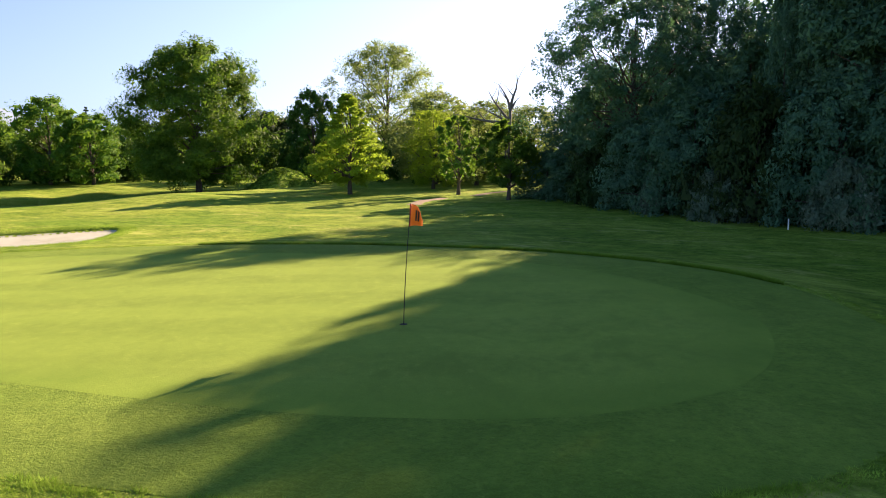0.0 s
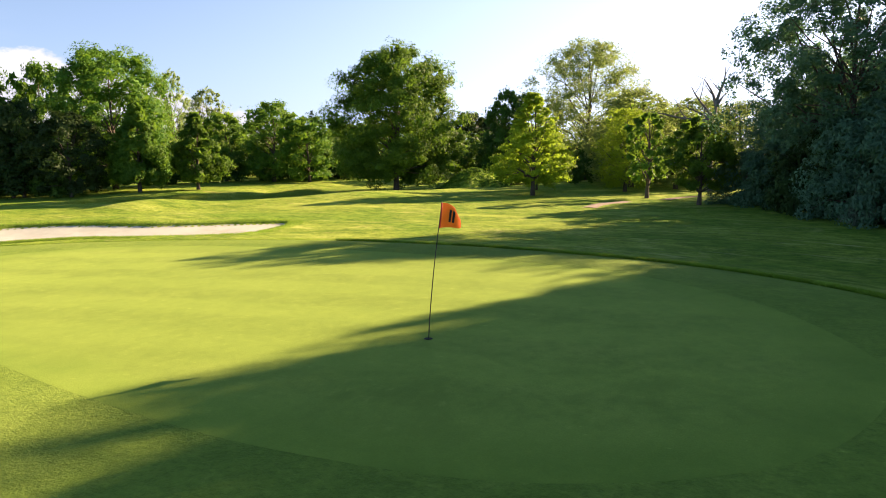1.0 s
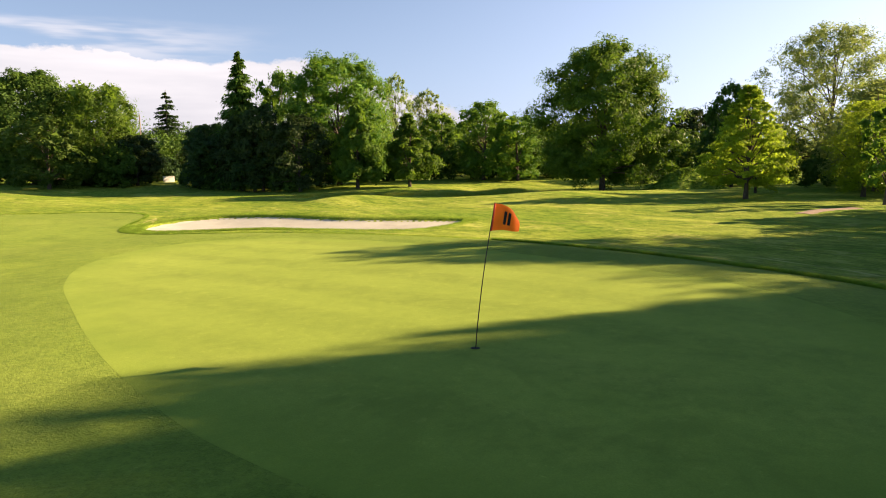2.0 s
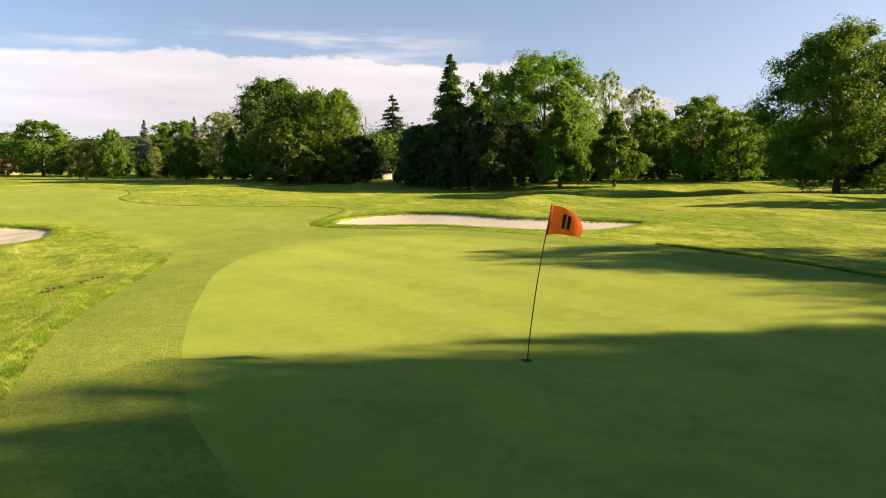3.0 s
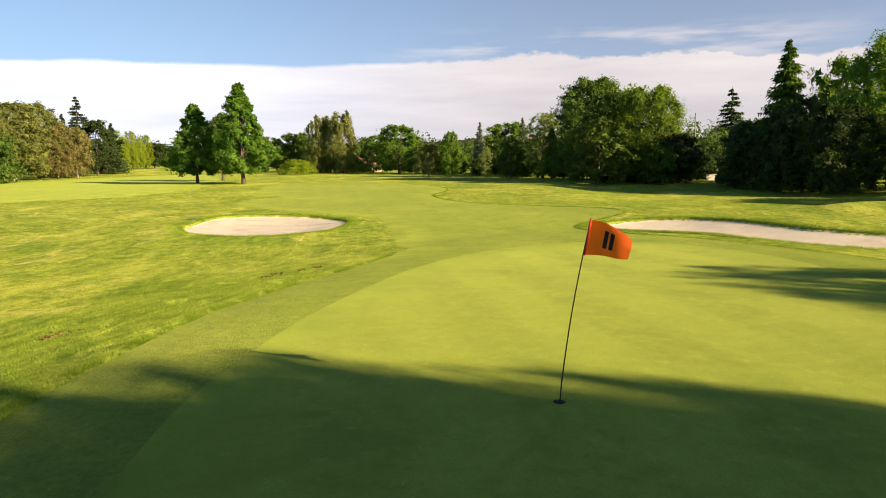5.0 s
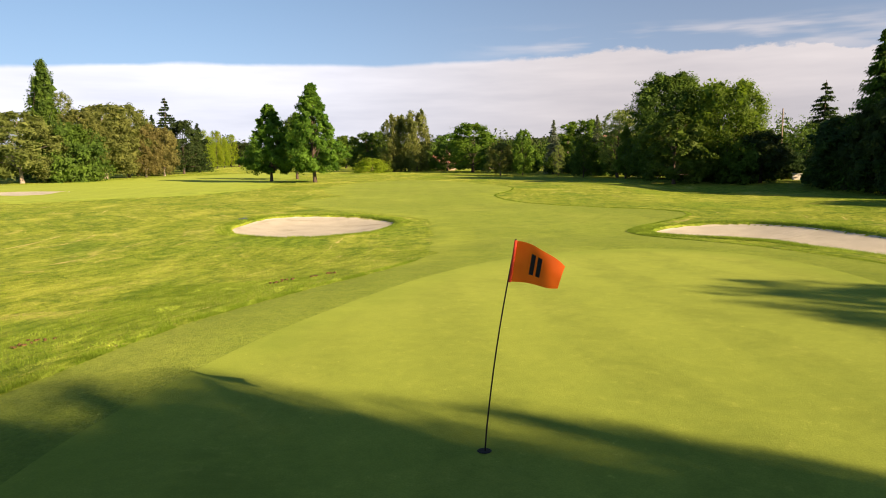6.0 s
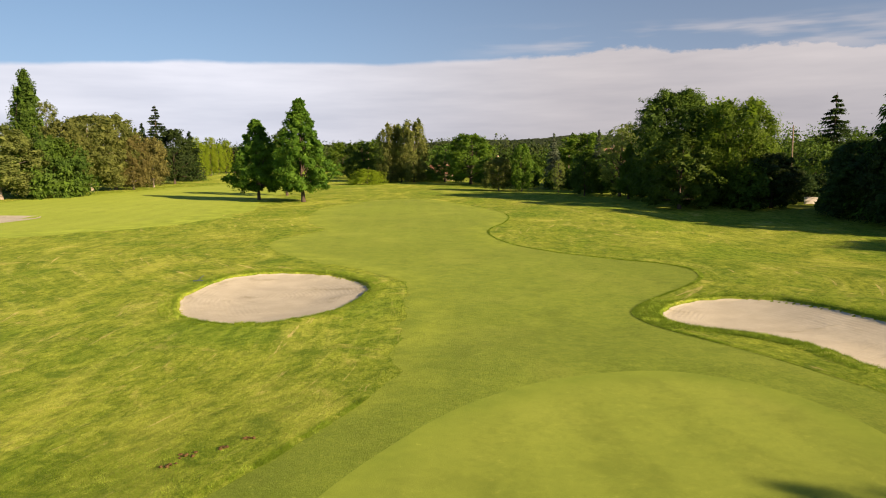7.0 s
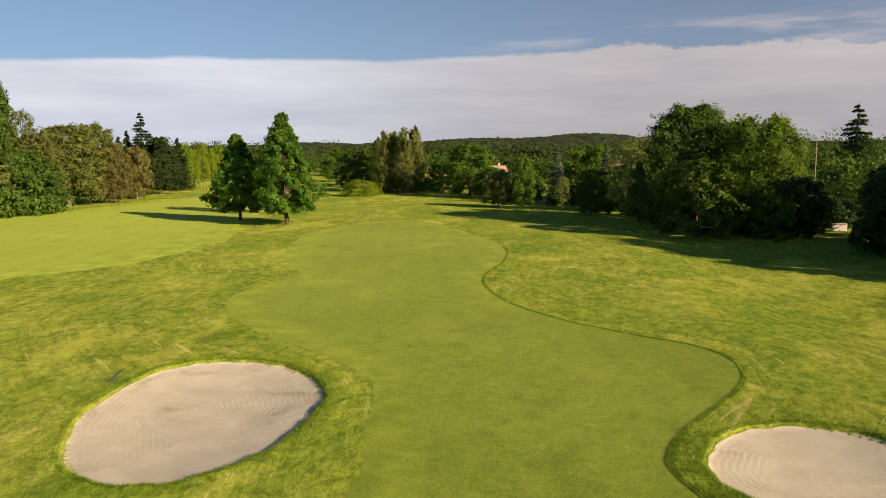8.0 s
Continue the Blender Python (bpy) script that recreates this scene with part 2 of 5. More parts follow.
def rough_material():
    """Mown rough: mottled yellow-green, with mower lines and dry streaks that follow the fairway's edge."""
    k = Mat("rough_grass")
    edge = k.n.new("ShaderNodeAttribute")
    edge.attribute_name = "fairway_distance"
    dist = edge.outputs["Fac"]
    split, along = k.n.new("ShaderNodeSeparateXYZ"), k.n.new("ShaderNodeCombineXYZ")
    k.l.new(k.coords(), split.inputs[0])
    k.put(along.inputs[0], k.math("MULTIPLY", dist, 1.7))
    k.put(along.inputs[1], k.math("MULTIPLY", split.outputs[0], 0.16))
    k.put(along.inputs[2], k.math("MULTIPLY", split.outputs[1], 0.16))
    streak = k.noise(1.0, 6, 0.66, along.outputs[0], 0.35)
    thin = k.noise(3.1, 4, 0.6, along.outputs[0], 0.2)
    big = k.noise(0.07, 5, 0.62)
    mid = k.noise(0.8, 7, 0.74, warp=0.5)
    tuft = k.noise(2.6, 6, 0.75, k.coords((1.0, 0.55, 1), -0.5), 0.4)
    fine = k.noise(26.0, 3, 0.75)
    clump = k.noise(8.0, 5, 0.78, k.coords((1.0, 0.7, 1), 0.4), 0.3)
    sway = k.math("MULTIPLY", k.noise(0.10, 3, 0.5), 4.0)
    lane = k.math("SINE", k.math("ADD", k.math("MULTIPLY", dist, 5.6), sway))
    lane = k.math("ADD", k.math("MULTIPLY", lane, 0.45), k.math("MULTIPLY", k.math("SUBTRACT", thin, 0.5), 8.0))
    c = k.mix(k.span(mid, 0.30, 0.70), (0.165, 0.268, 0.022), (0.335, 0.455, 0.050))
    c = k.mix(k.math("MULTIPLY", k.span(big, 0.40, 0.68), 0.7), c, (0.378, 0.465, 0.054))
    patches = k.span(k.noise(0.075, 4, 0.6), 0.46, 0.60)
    here = k.math("MULTIPLY", patches, k.math("MULTIPLY", k.span(dist, 0.5, 1.4, 0.0, 0.58), k.span(dist, 6.0, 16.0, 1.0, 0.12)))
    c = k.mix(k.math("MULTIPLY", k.span(lane, 0.2, 1.3), k.math("MULTIPLY", here, 0.8)), c, (0.473, 0.52, 0.104))
    c = k.mix(k.math("MULTIPLY", k.span(lane, -1.3, -0.3, 1.0, 0.0), here), c, (0.104, 0.165, 0.014))
    c = k.mix(k.span(streak, 0.52, 0.68, 0.0, 0.48), c, (0.501, 0.565, 0.135))
    c = k.mix(k.span(streak, 0.34, 0.48, 0.50, 0.0), c, (0.095, 0.180, 0.016))
    c = k.mix(k.span(tuft, 0.36, 0.54, 0.62, 0.0), c, (0.066, 0.132, 0.012))
    c = k.mix(k.span(tuft, 0.55, 0.67, 0.0, 0.55), c, (0.490, 0.550, 0.095))
    c = k.mix(k.span(clump, 0.36, 0.53, 0.46, 0.0), c, (0.060, 0.11, 0.010))
    c = k.mix(k.span(clump, 0.52, 0.66, 0.0, 0.36), c, (0.470, 0.565, 0.098))
    c = k.mix(k.span(fine, 0.3, 0.7, 0.34, 0.0), c, (0.095, 0.14, 0.010))
    worn = k.noise(0.42, 6, 0.72, warp=0.8)
    c = k.mix(k.span(worn, 0.55, 0.68, 0.0, 0.52), c, (0.500, 0.490, 0.140))
    c = k.mix(k.span(worn, 0.34, 0.48, 0.72, 0.0), c, (0.085, 0.168, 0.016))
    broad = k.noise(0.17, 5, 0.66, k.coords((1.0, 0.6, 1), 0.5), 0.7)
    c = k.mix(k.span(broad, 0.38, 0.51, 0.68, 0.0), c, k.mix(k.span(tuft, 0.4, 0.6), (0.085, 0.165, 0.014), (0.185, 0.305, 0.026)))
    c = k.mix(k.span(broad, 0.53, 0.66, 0.0, 0.42), c, (0.470, 0.540, 0.090))
    dead = k.noise(1.3, 5, 0.7, along.outputs[0], 0.5)
    c = k.mix(k.math("MULTIPLY", k.span(dead, 0.60, 0.68), k.span(broad, 0.42, 0.56, 0.2, 0.75)), c, (0.545, 0.50, 0.20))
    h = k.math("ADD", k.math("MULTIPLY", fine, 0.3), k.math("ADD", k.math("MULTIPLY", tuft, 1.3), k.math("ADD", mid, k.math("ADD", clump, k.math("MULTIPLY", streak, 0.8)))))
    k.surface(c, 0.9, 0.05, k.bump(h, 0.7, 0.09), matt=0.12)
    return k.m


def sand_material():
    k = Mat("bunker_sand")
    rim = k.n.new("ShaderNodeAttribute")
    rim.attribute_name = "rim"
    drift = k.math("MULTIPLY", k.noise(0.5, 2, 0.5), 9.0)
    rake = k.math("SINE", k.math("ADD", k.math("MULTIPLY", rim.outputs["Fac"], 30.0), drift))
    steps = k.noise(5.0, 4, 0.7)
    mid, fine = k.noise(0.9, 5, 0.6), k.noise(60, 3, 0.7)
    c = k.mix(k.span(mid, 0.35, 0.65), (0.458, 0.470, 0.392), (0.524, 0.541, 0.456))
    c = k.mix(k.span(fine, 0.3, 0.7, 0.35, 0.0), c, (0.320, 0.316, 0.232))
    damp = k.noise(0.35, 5, 0.65, warp=0.6)
    c = k.mix(k.span(damp, 0.55, 0.66, 0.0, 0.6), c, (0.300, 0.300, 0.215))
    h = k.math("ADD", k.math("MULTIPLY", rake, k.span(k.noise(0.28, 2, 0.5), 0.44, 0.60, 0.06, 0.34)), k.math("ADD", k.math("MULTIPLY", steps, k.span(damp, 0.48, 0.62, 0.5, 3.4)), k.math("MULTIPLY", fine, 0.5)))
    k.surface(c, 0.95, 0.05, k.bump(h, 0.3, 0.018))
    return k.m


def leaf_material(name, dark, light, glow, through_share=0.42, patch=0.45):
    """Foliage: each leaf its own tone, a tone for the tree, light passing through."""
    k = Mat(name)
    geo, info = k.n.new("ShaderNodeNewGeometry"), k.n.new("ShaderNodeObjectInfo")
    clump = k.noise(patch, 3, 0.6)
    c = k.mix(k.span(clump, 0.3, 0.7), dark, light)
    c = k.mix(k.math("MULTIPLY", geo.outputs["Random Per Island"], 0.55), c, tuple(v * 0.55 for v in dark))
    hue = k.n.new("ShaderNodeHueSaturation")
    k.put(hue.inputs["Hue"], k.span(info.outputs["Random"], 0, 1, 0.485, 0.512))
    k.put(hue.inputs["Value"], k.span(info.outputs["Random"], 0, 1, 0.85, 1.15))
    k.l.new(c, hue.inputs["Color"])
    k.surface(hue.outputs[0], 0.6, 0.12)
    t = k.n.new("ShaderNodeBsdfTranslucent")
    k.put(t.inputs[0], k.mix(k.math("MULTIPLY", geo.outputs["Random Per Island"], 0.5), glow, tuple(v * 0.6 for v in glow)))
    m = k.n.new("ShaderNodeMixShader")
    m.inputs[0].default_value = through_share
    k.l.new(k.p.outputs[0], m.inputs[1]), k.l.new(t.outputs[0], m.inputs[2]), k.l.new(m.outputs[0], k.out.inputs[0])
    return k.m


def bark_material(name, a, b):
    k = Mat(name)
    rib = k.noise(5.0, 5, 0.7, k.coords((3.0, 3.0, 0.5)))
    k.surface(k.mix(k.span(rib, 0.3, 0.7), a, b), 0.9, 0.15, k.bump(rib, 0.8, 0.05))
    return k.m


def plain_material(name, color, other, rough=0.7, scale=3.0, spec=0.3, metal=0.0, relief=0.01):
    k = Mat(name)
    n = k.noise(scale, 5, 0.65)
    k.surface(k.mix(k.span(n, 0.35, 0.65), color, other), rough, spec, k.bump(n, 0.3, relief), metal)
    return k.m


M_ROUGH = rough_material()
M_FAIR = grass_material("fairway_grass", (0.136, 0.226, 0.025), (0.217, 0.318, 0.038), (0.304, 0.382, 0.066), 30.0, 0.12, 0.6, 0.16, 0.04, 2.2,
                        ((0.130, 0.218, 0.021), (0.262, 0.362, 0.042)), 0.4)
M_GREEN = grass_material("green_grass", (0.200, 0.291, 0.042), (0.254, 0.346, 0.050), (0.320, 0.390, 0.074), 45.0, 0.26, 0.45, 0.2, 0.01, 2.3,
                         ((0.150, 0.242, 0.030), (0.224, 0.322, 0.042)), 0.0, (0.9, 0.035))
M_SAND = sand_material()
LEAF = {
    "mid": leaf_material("leaves_green", (0.050, 0.118, 0.014), (0.138, 0.252, 0.026), (0.23, 0.40, 0.026), 0.34),
    "dark": leaf_material("leaves_dark", (0.022, 0.050, 0.015), (0.054, 0.102, 0.023), (0.075, 0.14, 0.022), 0.16),
    "yellow": leaf_material("leaves_yellow_green", (0.17, 0.265, 0.016), (0.285, 0.39, 0.03), (0.43, 0.60, 0.03), 0.52),
    "pale": leaf_material("leaves_pale", (0.135, 0.195, 0.05), (0.235, 0.305, 0.085), (0.36, 0.475, 0.10), 0.5),
    "olive": leaf_material("leaves_olive", (0.105, 0.15, 0.038), (0.225, 0.285, 0.078), (0.28, 0.355, 0.07), 0.4),
    "brown": leaf_material("leaves_brown", (0.12, 0.13, 0.042), (0.23, 0.235, 0.075), (0.32, 0.31, 0.08), 0.35),
    "green": leaf_material("leaves_deep_green", (0.038, 0.086, 0.013), (0.108, 0.198, 0.024), (0.16, 0.28, 0.026), 0.20),
    "blue": leaf_material("leaves_blue_green", (0.10, 0.15, 0.09), (0.21, 0.27, 0.18), (0.18, 0.24, 0.14), 0.3),
    "far": leaf_material("leaves_far", (0.026, 0.056, 0.015), (0.066, 0.112, 0.026), (0.08, 0.14, 0.022), 0.10, 0.12),
    "forest": leaf_material("leaves_forest", (0.068, 0.142, 0.082), (0.142, 0.262, 0.145), (0.13, 0.26, 0.085), 0.28),
}
M_BARK = bark_material("bark", (0.055, 0.045, 0.035), (0.12, 0.10, 0.08))
M_PALE_BARK = bark_material("pale_bark", (0.22, 0.20, 0.17), (0.38, 0.35, 0.30))
M_DEAD = bark_material("dead_wood", (0.10, 0.09, 0.08), (0.22, 0.20, 0.18))

# ---- outlines on the ground ----


def closed(points, steps=8):
    """A smooth closed outline through the points."""
    p = np.array(points, float)
    a, b, c, d = np.roll(p, 1, 0), p, np.roll(p, -1, 0), np.roll(p, -2, 0)
    out = []
    for s in np.linspace(0, 1, steps, endpoint=False):
        out.append(0.5 * (2 * b + (c - a) * s + (2 * a - 5 * b + 4 * c - d) * s**2 + (3 * b - a - 3 * c + d) * s**3))
    return np.stack(out, 1).reshape(-1, 2)


def inside_distance(outline, x, y, reach=1e9):
    """Signed distance to an outline, negative inside, for arrays of places."""
    shape = x.shape
    x, y = x.ravel(), y.ravel()
    best = np.full(x.shape, 1e9)
    odd = np.zeros(x.shape, bool)
    lo, hi = outline.min(0) - reach, outline.max(0) + reach
    near = np.nonzero((x > lo[0]) & (x < hi[0]) & (y > lo[1]) & (y < hi[1]))[0]
    px, py = x[near], y[near]
    d2, cross = np.full(px.shape, 1e18), np.zeros(px.shape, bool)
    for (ax, ay), (bx, by) in zip(outline, np.roll(outline, -1, 0)):
        ex, ey = bx - ax, by - ay
        t = np.clip(((px - ax) * ex + (py - ay) * ey) / (ex * ex + ey * ey + 1e-12), 0, 1)
        d2 = np.minimum(d2, (px - ax - t * ex) ** 2 + (py - ay - t * ey) ** 2)
        if ay != by:
            cross ^= ((ay > py) != (by > py)) & (px < ex * (py - ay) / (by - ay) + ax)
    best[near], odd[near] = np.sqrt(d2), cross
    return np.where(odd, -best, best).reshape(shape)


GREEN = closed([(8.1, 2.1), (7.4, -1.3), (5.3, -4.1), (2.8, -5.7), (0.5, -6.2), (-2.3, -5.3), (-3.9, -3.2), (-4.35, -0.6),
                (-4.2, 1.8), (-3.8, 4.4), (-2.95, 8.0), (-2.0, 11.4), (-0.4, 14.9), (2.0, 17.3), (5.0, 18.2), (7.5, 16.7),
                (8.7, 13.2), (8.5, 7.5)])
APRON = [(11.6, 13.0), (12.6, 9.9), (12.4, 5.0), (11.5, 0.8), (10.2, -2.9), (8.3, -6.0), (5.9, -7.6), (2.7, -8.3), (-1.6, -7.9),
         (-5.0, -5.4), (-6.25, -1.5), (-6.2, 2.2), (-5.75, 5.4), (-4.9, 8.5), (-3.7, 12.2), (-2.75, 16.8)]
FAIR_WEST = [(-3.2, 22.0), (-4.0, 28.0), (-5.3, 34.2), (-9.9, 38.8), (-13.4, 42.1), (-16.7, 46.7), (-17.3, 53.0), (-16.0, 59.0),
             (-20.0, 67.0), (-23.0, 82.0), (-20.0, 98.0), (-13.0, 101.0), (-8.0, 93.0)]
FAIR_EAST = [(-5.2, 86.9), (-2.2, 80.8), (-0.5, 72.3), (-0.6, 65.4), (-1.7, 59.8), (-1.6, 55.1), (0.2, 49.6), (3.4, 44.9),
             (6.8, 41.9), (9.2, 40.1), (10.2, 38.2), (10.1, 36.0), (9.2, 33.8), (7.0, 30.6), (5.8, 28.4), (5.4, 26.6),
             (6.2, 24.2), (8.0, 21.0), (10.0, 17.0)]
FAIRWAY = closed(APRON + FAIR_WEST + FAIR_EAST)


def ragged(outline, seed, depth=0.05):
    """An outline with a worn, uneven edge."""
    rng = np.random.default_rng(seed)
    fine = np.concatenate([outline[:, None] * (1 - t) + np.roll(outline, -1, 0)[:, None] * t for t in (0, 0.5)], 1).reshape(-1, 2)
    shift = rng.normal(size=len(fine))
    shift = sum(np.roll(shift, q) * w for q, w in enumerate((0.5, 1, 1.2, 1, 0.5))) * depth * 0.6
    mid = fine.mean(0)
    way = fine - mid
    return fine + way / np.linalg.norm(way, axis=1)[:, None] * shift[:, None]


BUNKERS = [
    closed([(-13.2, 26.0), (-11.6, 24.5), (-9.5, 24.1), (-7.9, 25.1), (-6.7, 27.2), (-6.25, 30.2), (-6.7, 32.8), (-8.3, 35.0), (-10.6, 36.0),
            (-13.0, 35.5), (-14.6, 33.2), (-14.6, 29.4)]),
    closed([(6.5, 27.0), (7.4, 29.2), (9.4, 30.4), (12.0, 29.6), (13.9, 26.6), (15.6, 22.9), (17.8, 20.2), (19.2, 18.4), (17.3, 17.2),
            (14.6, 16.5), (12.3, 17.1), (11.2, 19.5), (10.5, 22.2), (9.3, 23.9), (7.1, 25.1)]),
    closed([(-52.2, 72.6), (-55.5, 73.6), (-60.0, 73.0), (-63.0, 69.0), (-61.0, 64.5), (-56.0, 62.8), (-51.5, 65.0), (-50.4, 69.0)]),
]
BUNKERS = [ragged(b, 70 + i) for i, b in enumerate(BUNKERS)]


def ease(v, lo, hi):
    t = np.clip((v - lo) / (hi - lo), 0, 1)
    return t * t * (3 - 2 * t)


def hump(x, y, cx, cy, rx, ry, height, turn=0.0):
    c, s = math.cos(turn), math.sin(turn)
    u, v = (x - cx) * c + (y - cy) * s, (y - cy) * c - (x - cx) * s
    return height * np.exp(-((u / rx) ** 2) - (v / ry) ** 2)


def ripple(x, y):
    return (np.sin(x * 0.21 + 1.3) * np.cos(y * 0.17 + 0.4) + 0.6 * np.sin(x * 0.43 - y * 0.31) + 0.4 * np.cos(x * 0.71 + y * 0.9)) * 0.5


def height(x, y):
    """The ground's height, for arrays of places."""
    x, y = np.asarray(x, float), np.asarray(y, float)
    g = inside_distance(GREEN, x, y, 22.0)
    plateau = 1 - ease(g, 0.4, 8.0)
    z = -0.66 + (0.64 - 0.33 * ease(y, 4, 18)) * plateau + 0.10 * ripple(x * 0.5, y * 0.5) * (1 - plateau) * np.clip(1.5 - np.hypot(x, y) / 400, 0, 1)
    z += hump(x, y, 25.0, 35.0, 5.0, 2.6, 0.5, 0.3) + hump(x, y, 40.0, 27.0, 9.0, 4.5, 0.45, 0.4) + hump(x, y, 16.5, 26.0, 7.5, 3.0, 0.42, -0.95)
    z += hump(x, y, -16.0, 35.0, 5.0, 4.0, 0.15) - hump(x, y, 47.0, 44.0, 7.0, 2.0, 0.15, 0.5)
    z -= 0.55 * ease(x, 10, 18) * ease(0.3 * x + y, 42, 52) * (1 - ease(y, 70, 95))          # the land falls away past the bunker
    z += 0.30 * ease(x, 52, 75) * ease(y, 25, 60) + 1.1 * ease(-x, 60, 110) * ease(y, 120, 260)
    z += 0.02 * ripple(x * 3.1, y * 2.7) * (1 - plateau) + (0.045 - 0.025 * ease(y, 16, 24)) * ease(inside_distance(FAIRWAY, x, y, 1.0), 0.0, 0.3) * (1 - ease(y, 12, 16) * ease(-x, -3, 1)) * (x > -40) * (x < 40) * (y < 60)
    past = y - np.interp(x, [30, 43, 49, 56, 75], [60, 47, 45, 47, 41])
    z += 0.42 * ease(past, 0.3, 7.0) * ease(x, 33, 42) * (1 - ease(past, 18, 32))                # bank beyond the ditch
    for b, deep in zip(BUNKERS, (0.26, 0.22, 0.25)):
        d = inside_distance(b, x, y, 4.0)
        z += 0.05 * np.exp(-(((d - 0.5) / 0.8) ** 2)) * (d < 50) - 0.15 * ease(-d, -0.10, 0.16) - (deep - 0.1) * ease(-d, 0.1, 2.6)
    return z


def level(x, y):
    return float(height(np.array([x]), np.array([y]))[0])


def axis(fine_lo, fine_hi, step, mid, far):
    """Grid lines: even in the middle, growing outwards."""
    def out(start, sign):
        v, s, got = start, step, []
        while abs(v) < far:
            s = min(s * 1.07, 2.0) if abs(v - start) < mid else s * 1.25
            v += sign * s
            got.append(v)
        return got
    core = list(np.arange(fine_lo, fine_hi + step / 2, step))
    return np.array(out(fine_lo, -1)[::-1] + core + out(fine_hi, 1))


GX, GY = axis(-16.0, 20.0, 0.22, 70, 3500), axis(-8.5, 37.0, 0.22, 130, 3500)
XX, YY = np.meshgrid(GX, GY, indexing="ij")
ZZ = height(XX, YY)


def mesh_of(name, verts, faces, material, smooth=True):
    me = bpy.data.meshes.new(name)
    me.from_pydata(verts, [], faces)
    me.materials.append(material)
    if smooth:
        me.polygons.foreach_set("use_smooth", np.ones(len(me.polygons), bool))
    me.update()
    return me


def quads(verts, material, name):
    """A mesh of separate faces from an array (n, corners, 3)."""
    n, c = verts.shape[:2]
    me = bpy.data.meshes.new(name)
    me.vertices.add(c * n), me.loops.add(c * n), me.polygons.add(n)
    me.vertices.foreach_set("co", verts.astype(np.float32).ravel())
    me.loops.foreach_set("vertex_index", np.arange(c * n, dtype=np.int32))
    me.polygons.foreach_set("loop_start", np.arange(0, c * n, c, dtype=np.int32))
    me.materials.append(material)
    me.update(calc_edges=True)
    return me


def sheet(name, material, field=None, lift=0.0, edge_lift=0.0):
    """The ground's sheet, or the piece of it where field is negative, cut along its outline."""
    nx, ny = XX.shape
    verts, faces, index = [], [], {}

    def vert(i, j):
        key = (i, j)
        if key not in index:
            index[key] = len(verts)
            top = lift if field is None else edge_lift + (lift - edge_lift) * min(1.0, max(0.0, -field[i, j] / 0.5))
            verts.append((XX[i, j], YY[i, j], ZZ[i, j] + top))
        return index[key]

    def cut(i, j, k, l):
        key = (i, j, k, l) if (i, j) < (k, l) else (k, l, i, j)
        if key not in index:
            a, b = field[i, j], field[k, l]
            t = a / (a - b)
            index[key] = len(verts)
            verts.append(tuple((1 - t) * q[i, j] + t * q[k, l] + (edge_lift if q is ZZ else 0) for q in (XX, YY, ZZ)))
        return index[key]

    if field is None:
        verts = np.stack([XX, YY, ZZ], -1).reshape(-1, 3).tolist()
        a = (np.arange(nx - 1)[:, None] * ny + np.arange(ny - 1)).ravel()
        faces = np.stack([a, a + ny, a + ny + 1, a + 1], -1).tolist()
    else:
        inside = field < 0
        some = inside[:-1, :-1] | inside[1:, :-1] | inside[:-1, 1:] | inside[1:, 1:]
        for i, j in zip(*np.nonzero(some)):
            i, j = int(i), int(j)
            ring, face = ((i, j), (i + 1, j), (i + 1, j + 1), (i, j + 1)), []
            for p, q in zip(ring, ring[1:] + ring[:1]):
                if inside[p]:
                    face.append(vert(*p))
                if inside[p] != inside[q]:
                    face.append(cut(*p, *q))
            if len(face) > 2:
                faces.append(face)
    return new(name, mesh_of(name, verts, faces, material))


F_GREEN, F_FAIR = inside_distance(GREEN, XX, YY, 6), inside_distance(FAIRWAY, XX, YY, 6)
F_BUNKER = [inside_distance(b, XX, YY, 4) for b in BUNKERS]
ground = sheet("ground", M_ROUGH)
mark = ground.data.attributes.new("fairway_distance", "FLOAT", "POINT")
lanes = np.clip(inside_distance(FAIRWAY, XX, YY, 60), -1, 60)
mark.data.foreach_set("value", lanes.astype(np.float32).ravel())
tagged(ground, "mown yellow-green rough grass over the golf course", "grass ground", kind="structure")
wander = 0.9 * ripple(XX * 5.1, YY * 3.3) + 0.7 * ripple(XX * 11 + 3, YY * 8) + 0.4 * ripple(XX * 23, YY * 19)
fairway = sheet("fairway", M_FAIR, F_FAIR + 0.35 * wander * ease(YY, 13, 19) * ease(-XX, -1.5, 1.0) * (1 - ease(YY, 60, 70)), 0.008, 0.004)
place = np.array([v.co[:2] for v in fairway.data.vertices])
west = ease(place[:, 1], 11, 18) * ease(-place[:, 0], -1.5, 1.0) + ease(place[:, 1], 70, 95)
fade = np.clip(1 + inside_distance(FAIRWAY, place[:, 0], place[:, 1], 6) / 3.4, 0, 1) * np.clip(west, 0, 1)
fairway.data.attributes.new("fade", "FLOAT", "POINT").data.foreach_set("value", fade.astype(np.float32))
tagged(fairway, "short green fairway and apron round the putting green", "fairway", kind="structure")
M_MOWN = grass_material("mown_grass", (0.219, 0.328, 0.038), (0.280, 0.395, 0.048), (0.342, 0.43, 0.065), 20.0, 0.15, 0.5, 0.08, 0.02, 3.0,
                        ((0.152, 0.25, 0.023), (0.294, 0.415, 0.044)))
MOWN = closed([(-78, 84), (-74, 110), (-71, 145), (-62, 170), (-47, 142), (-37, 104), (-31, 78), (-33, 60), (-46, 50), (-72, 54)])
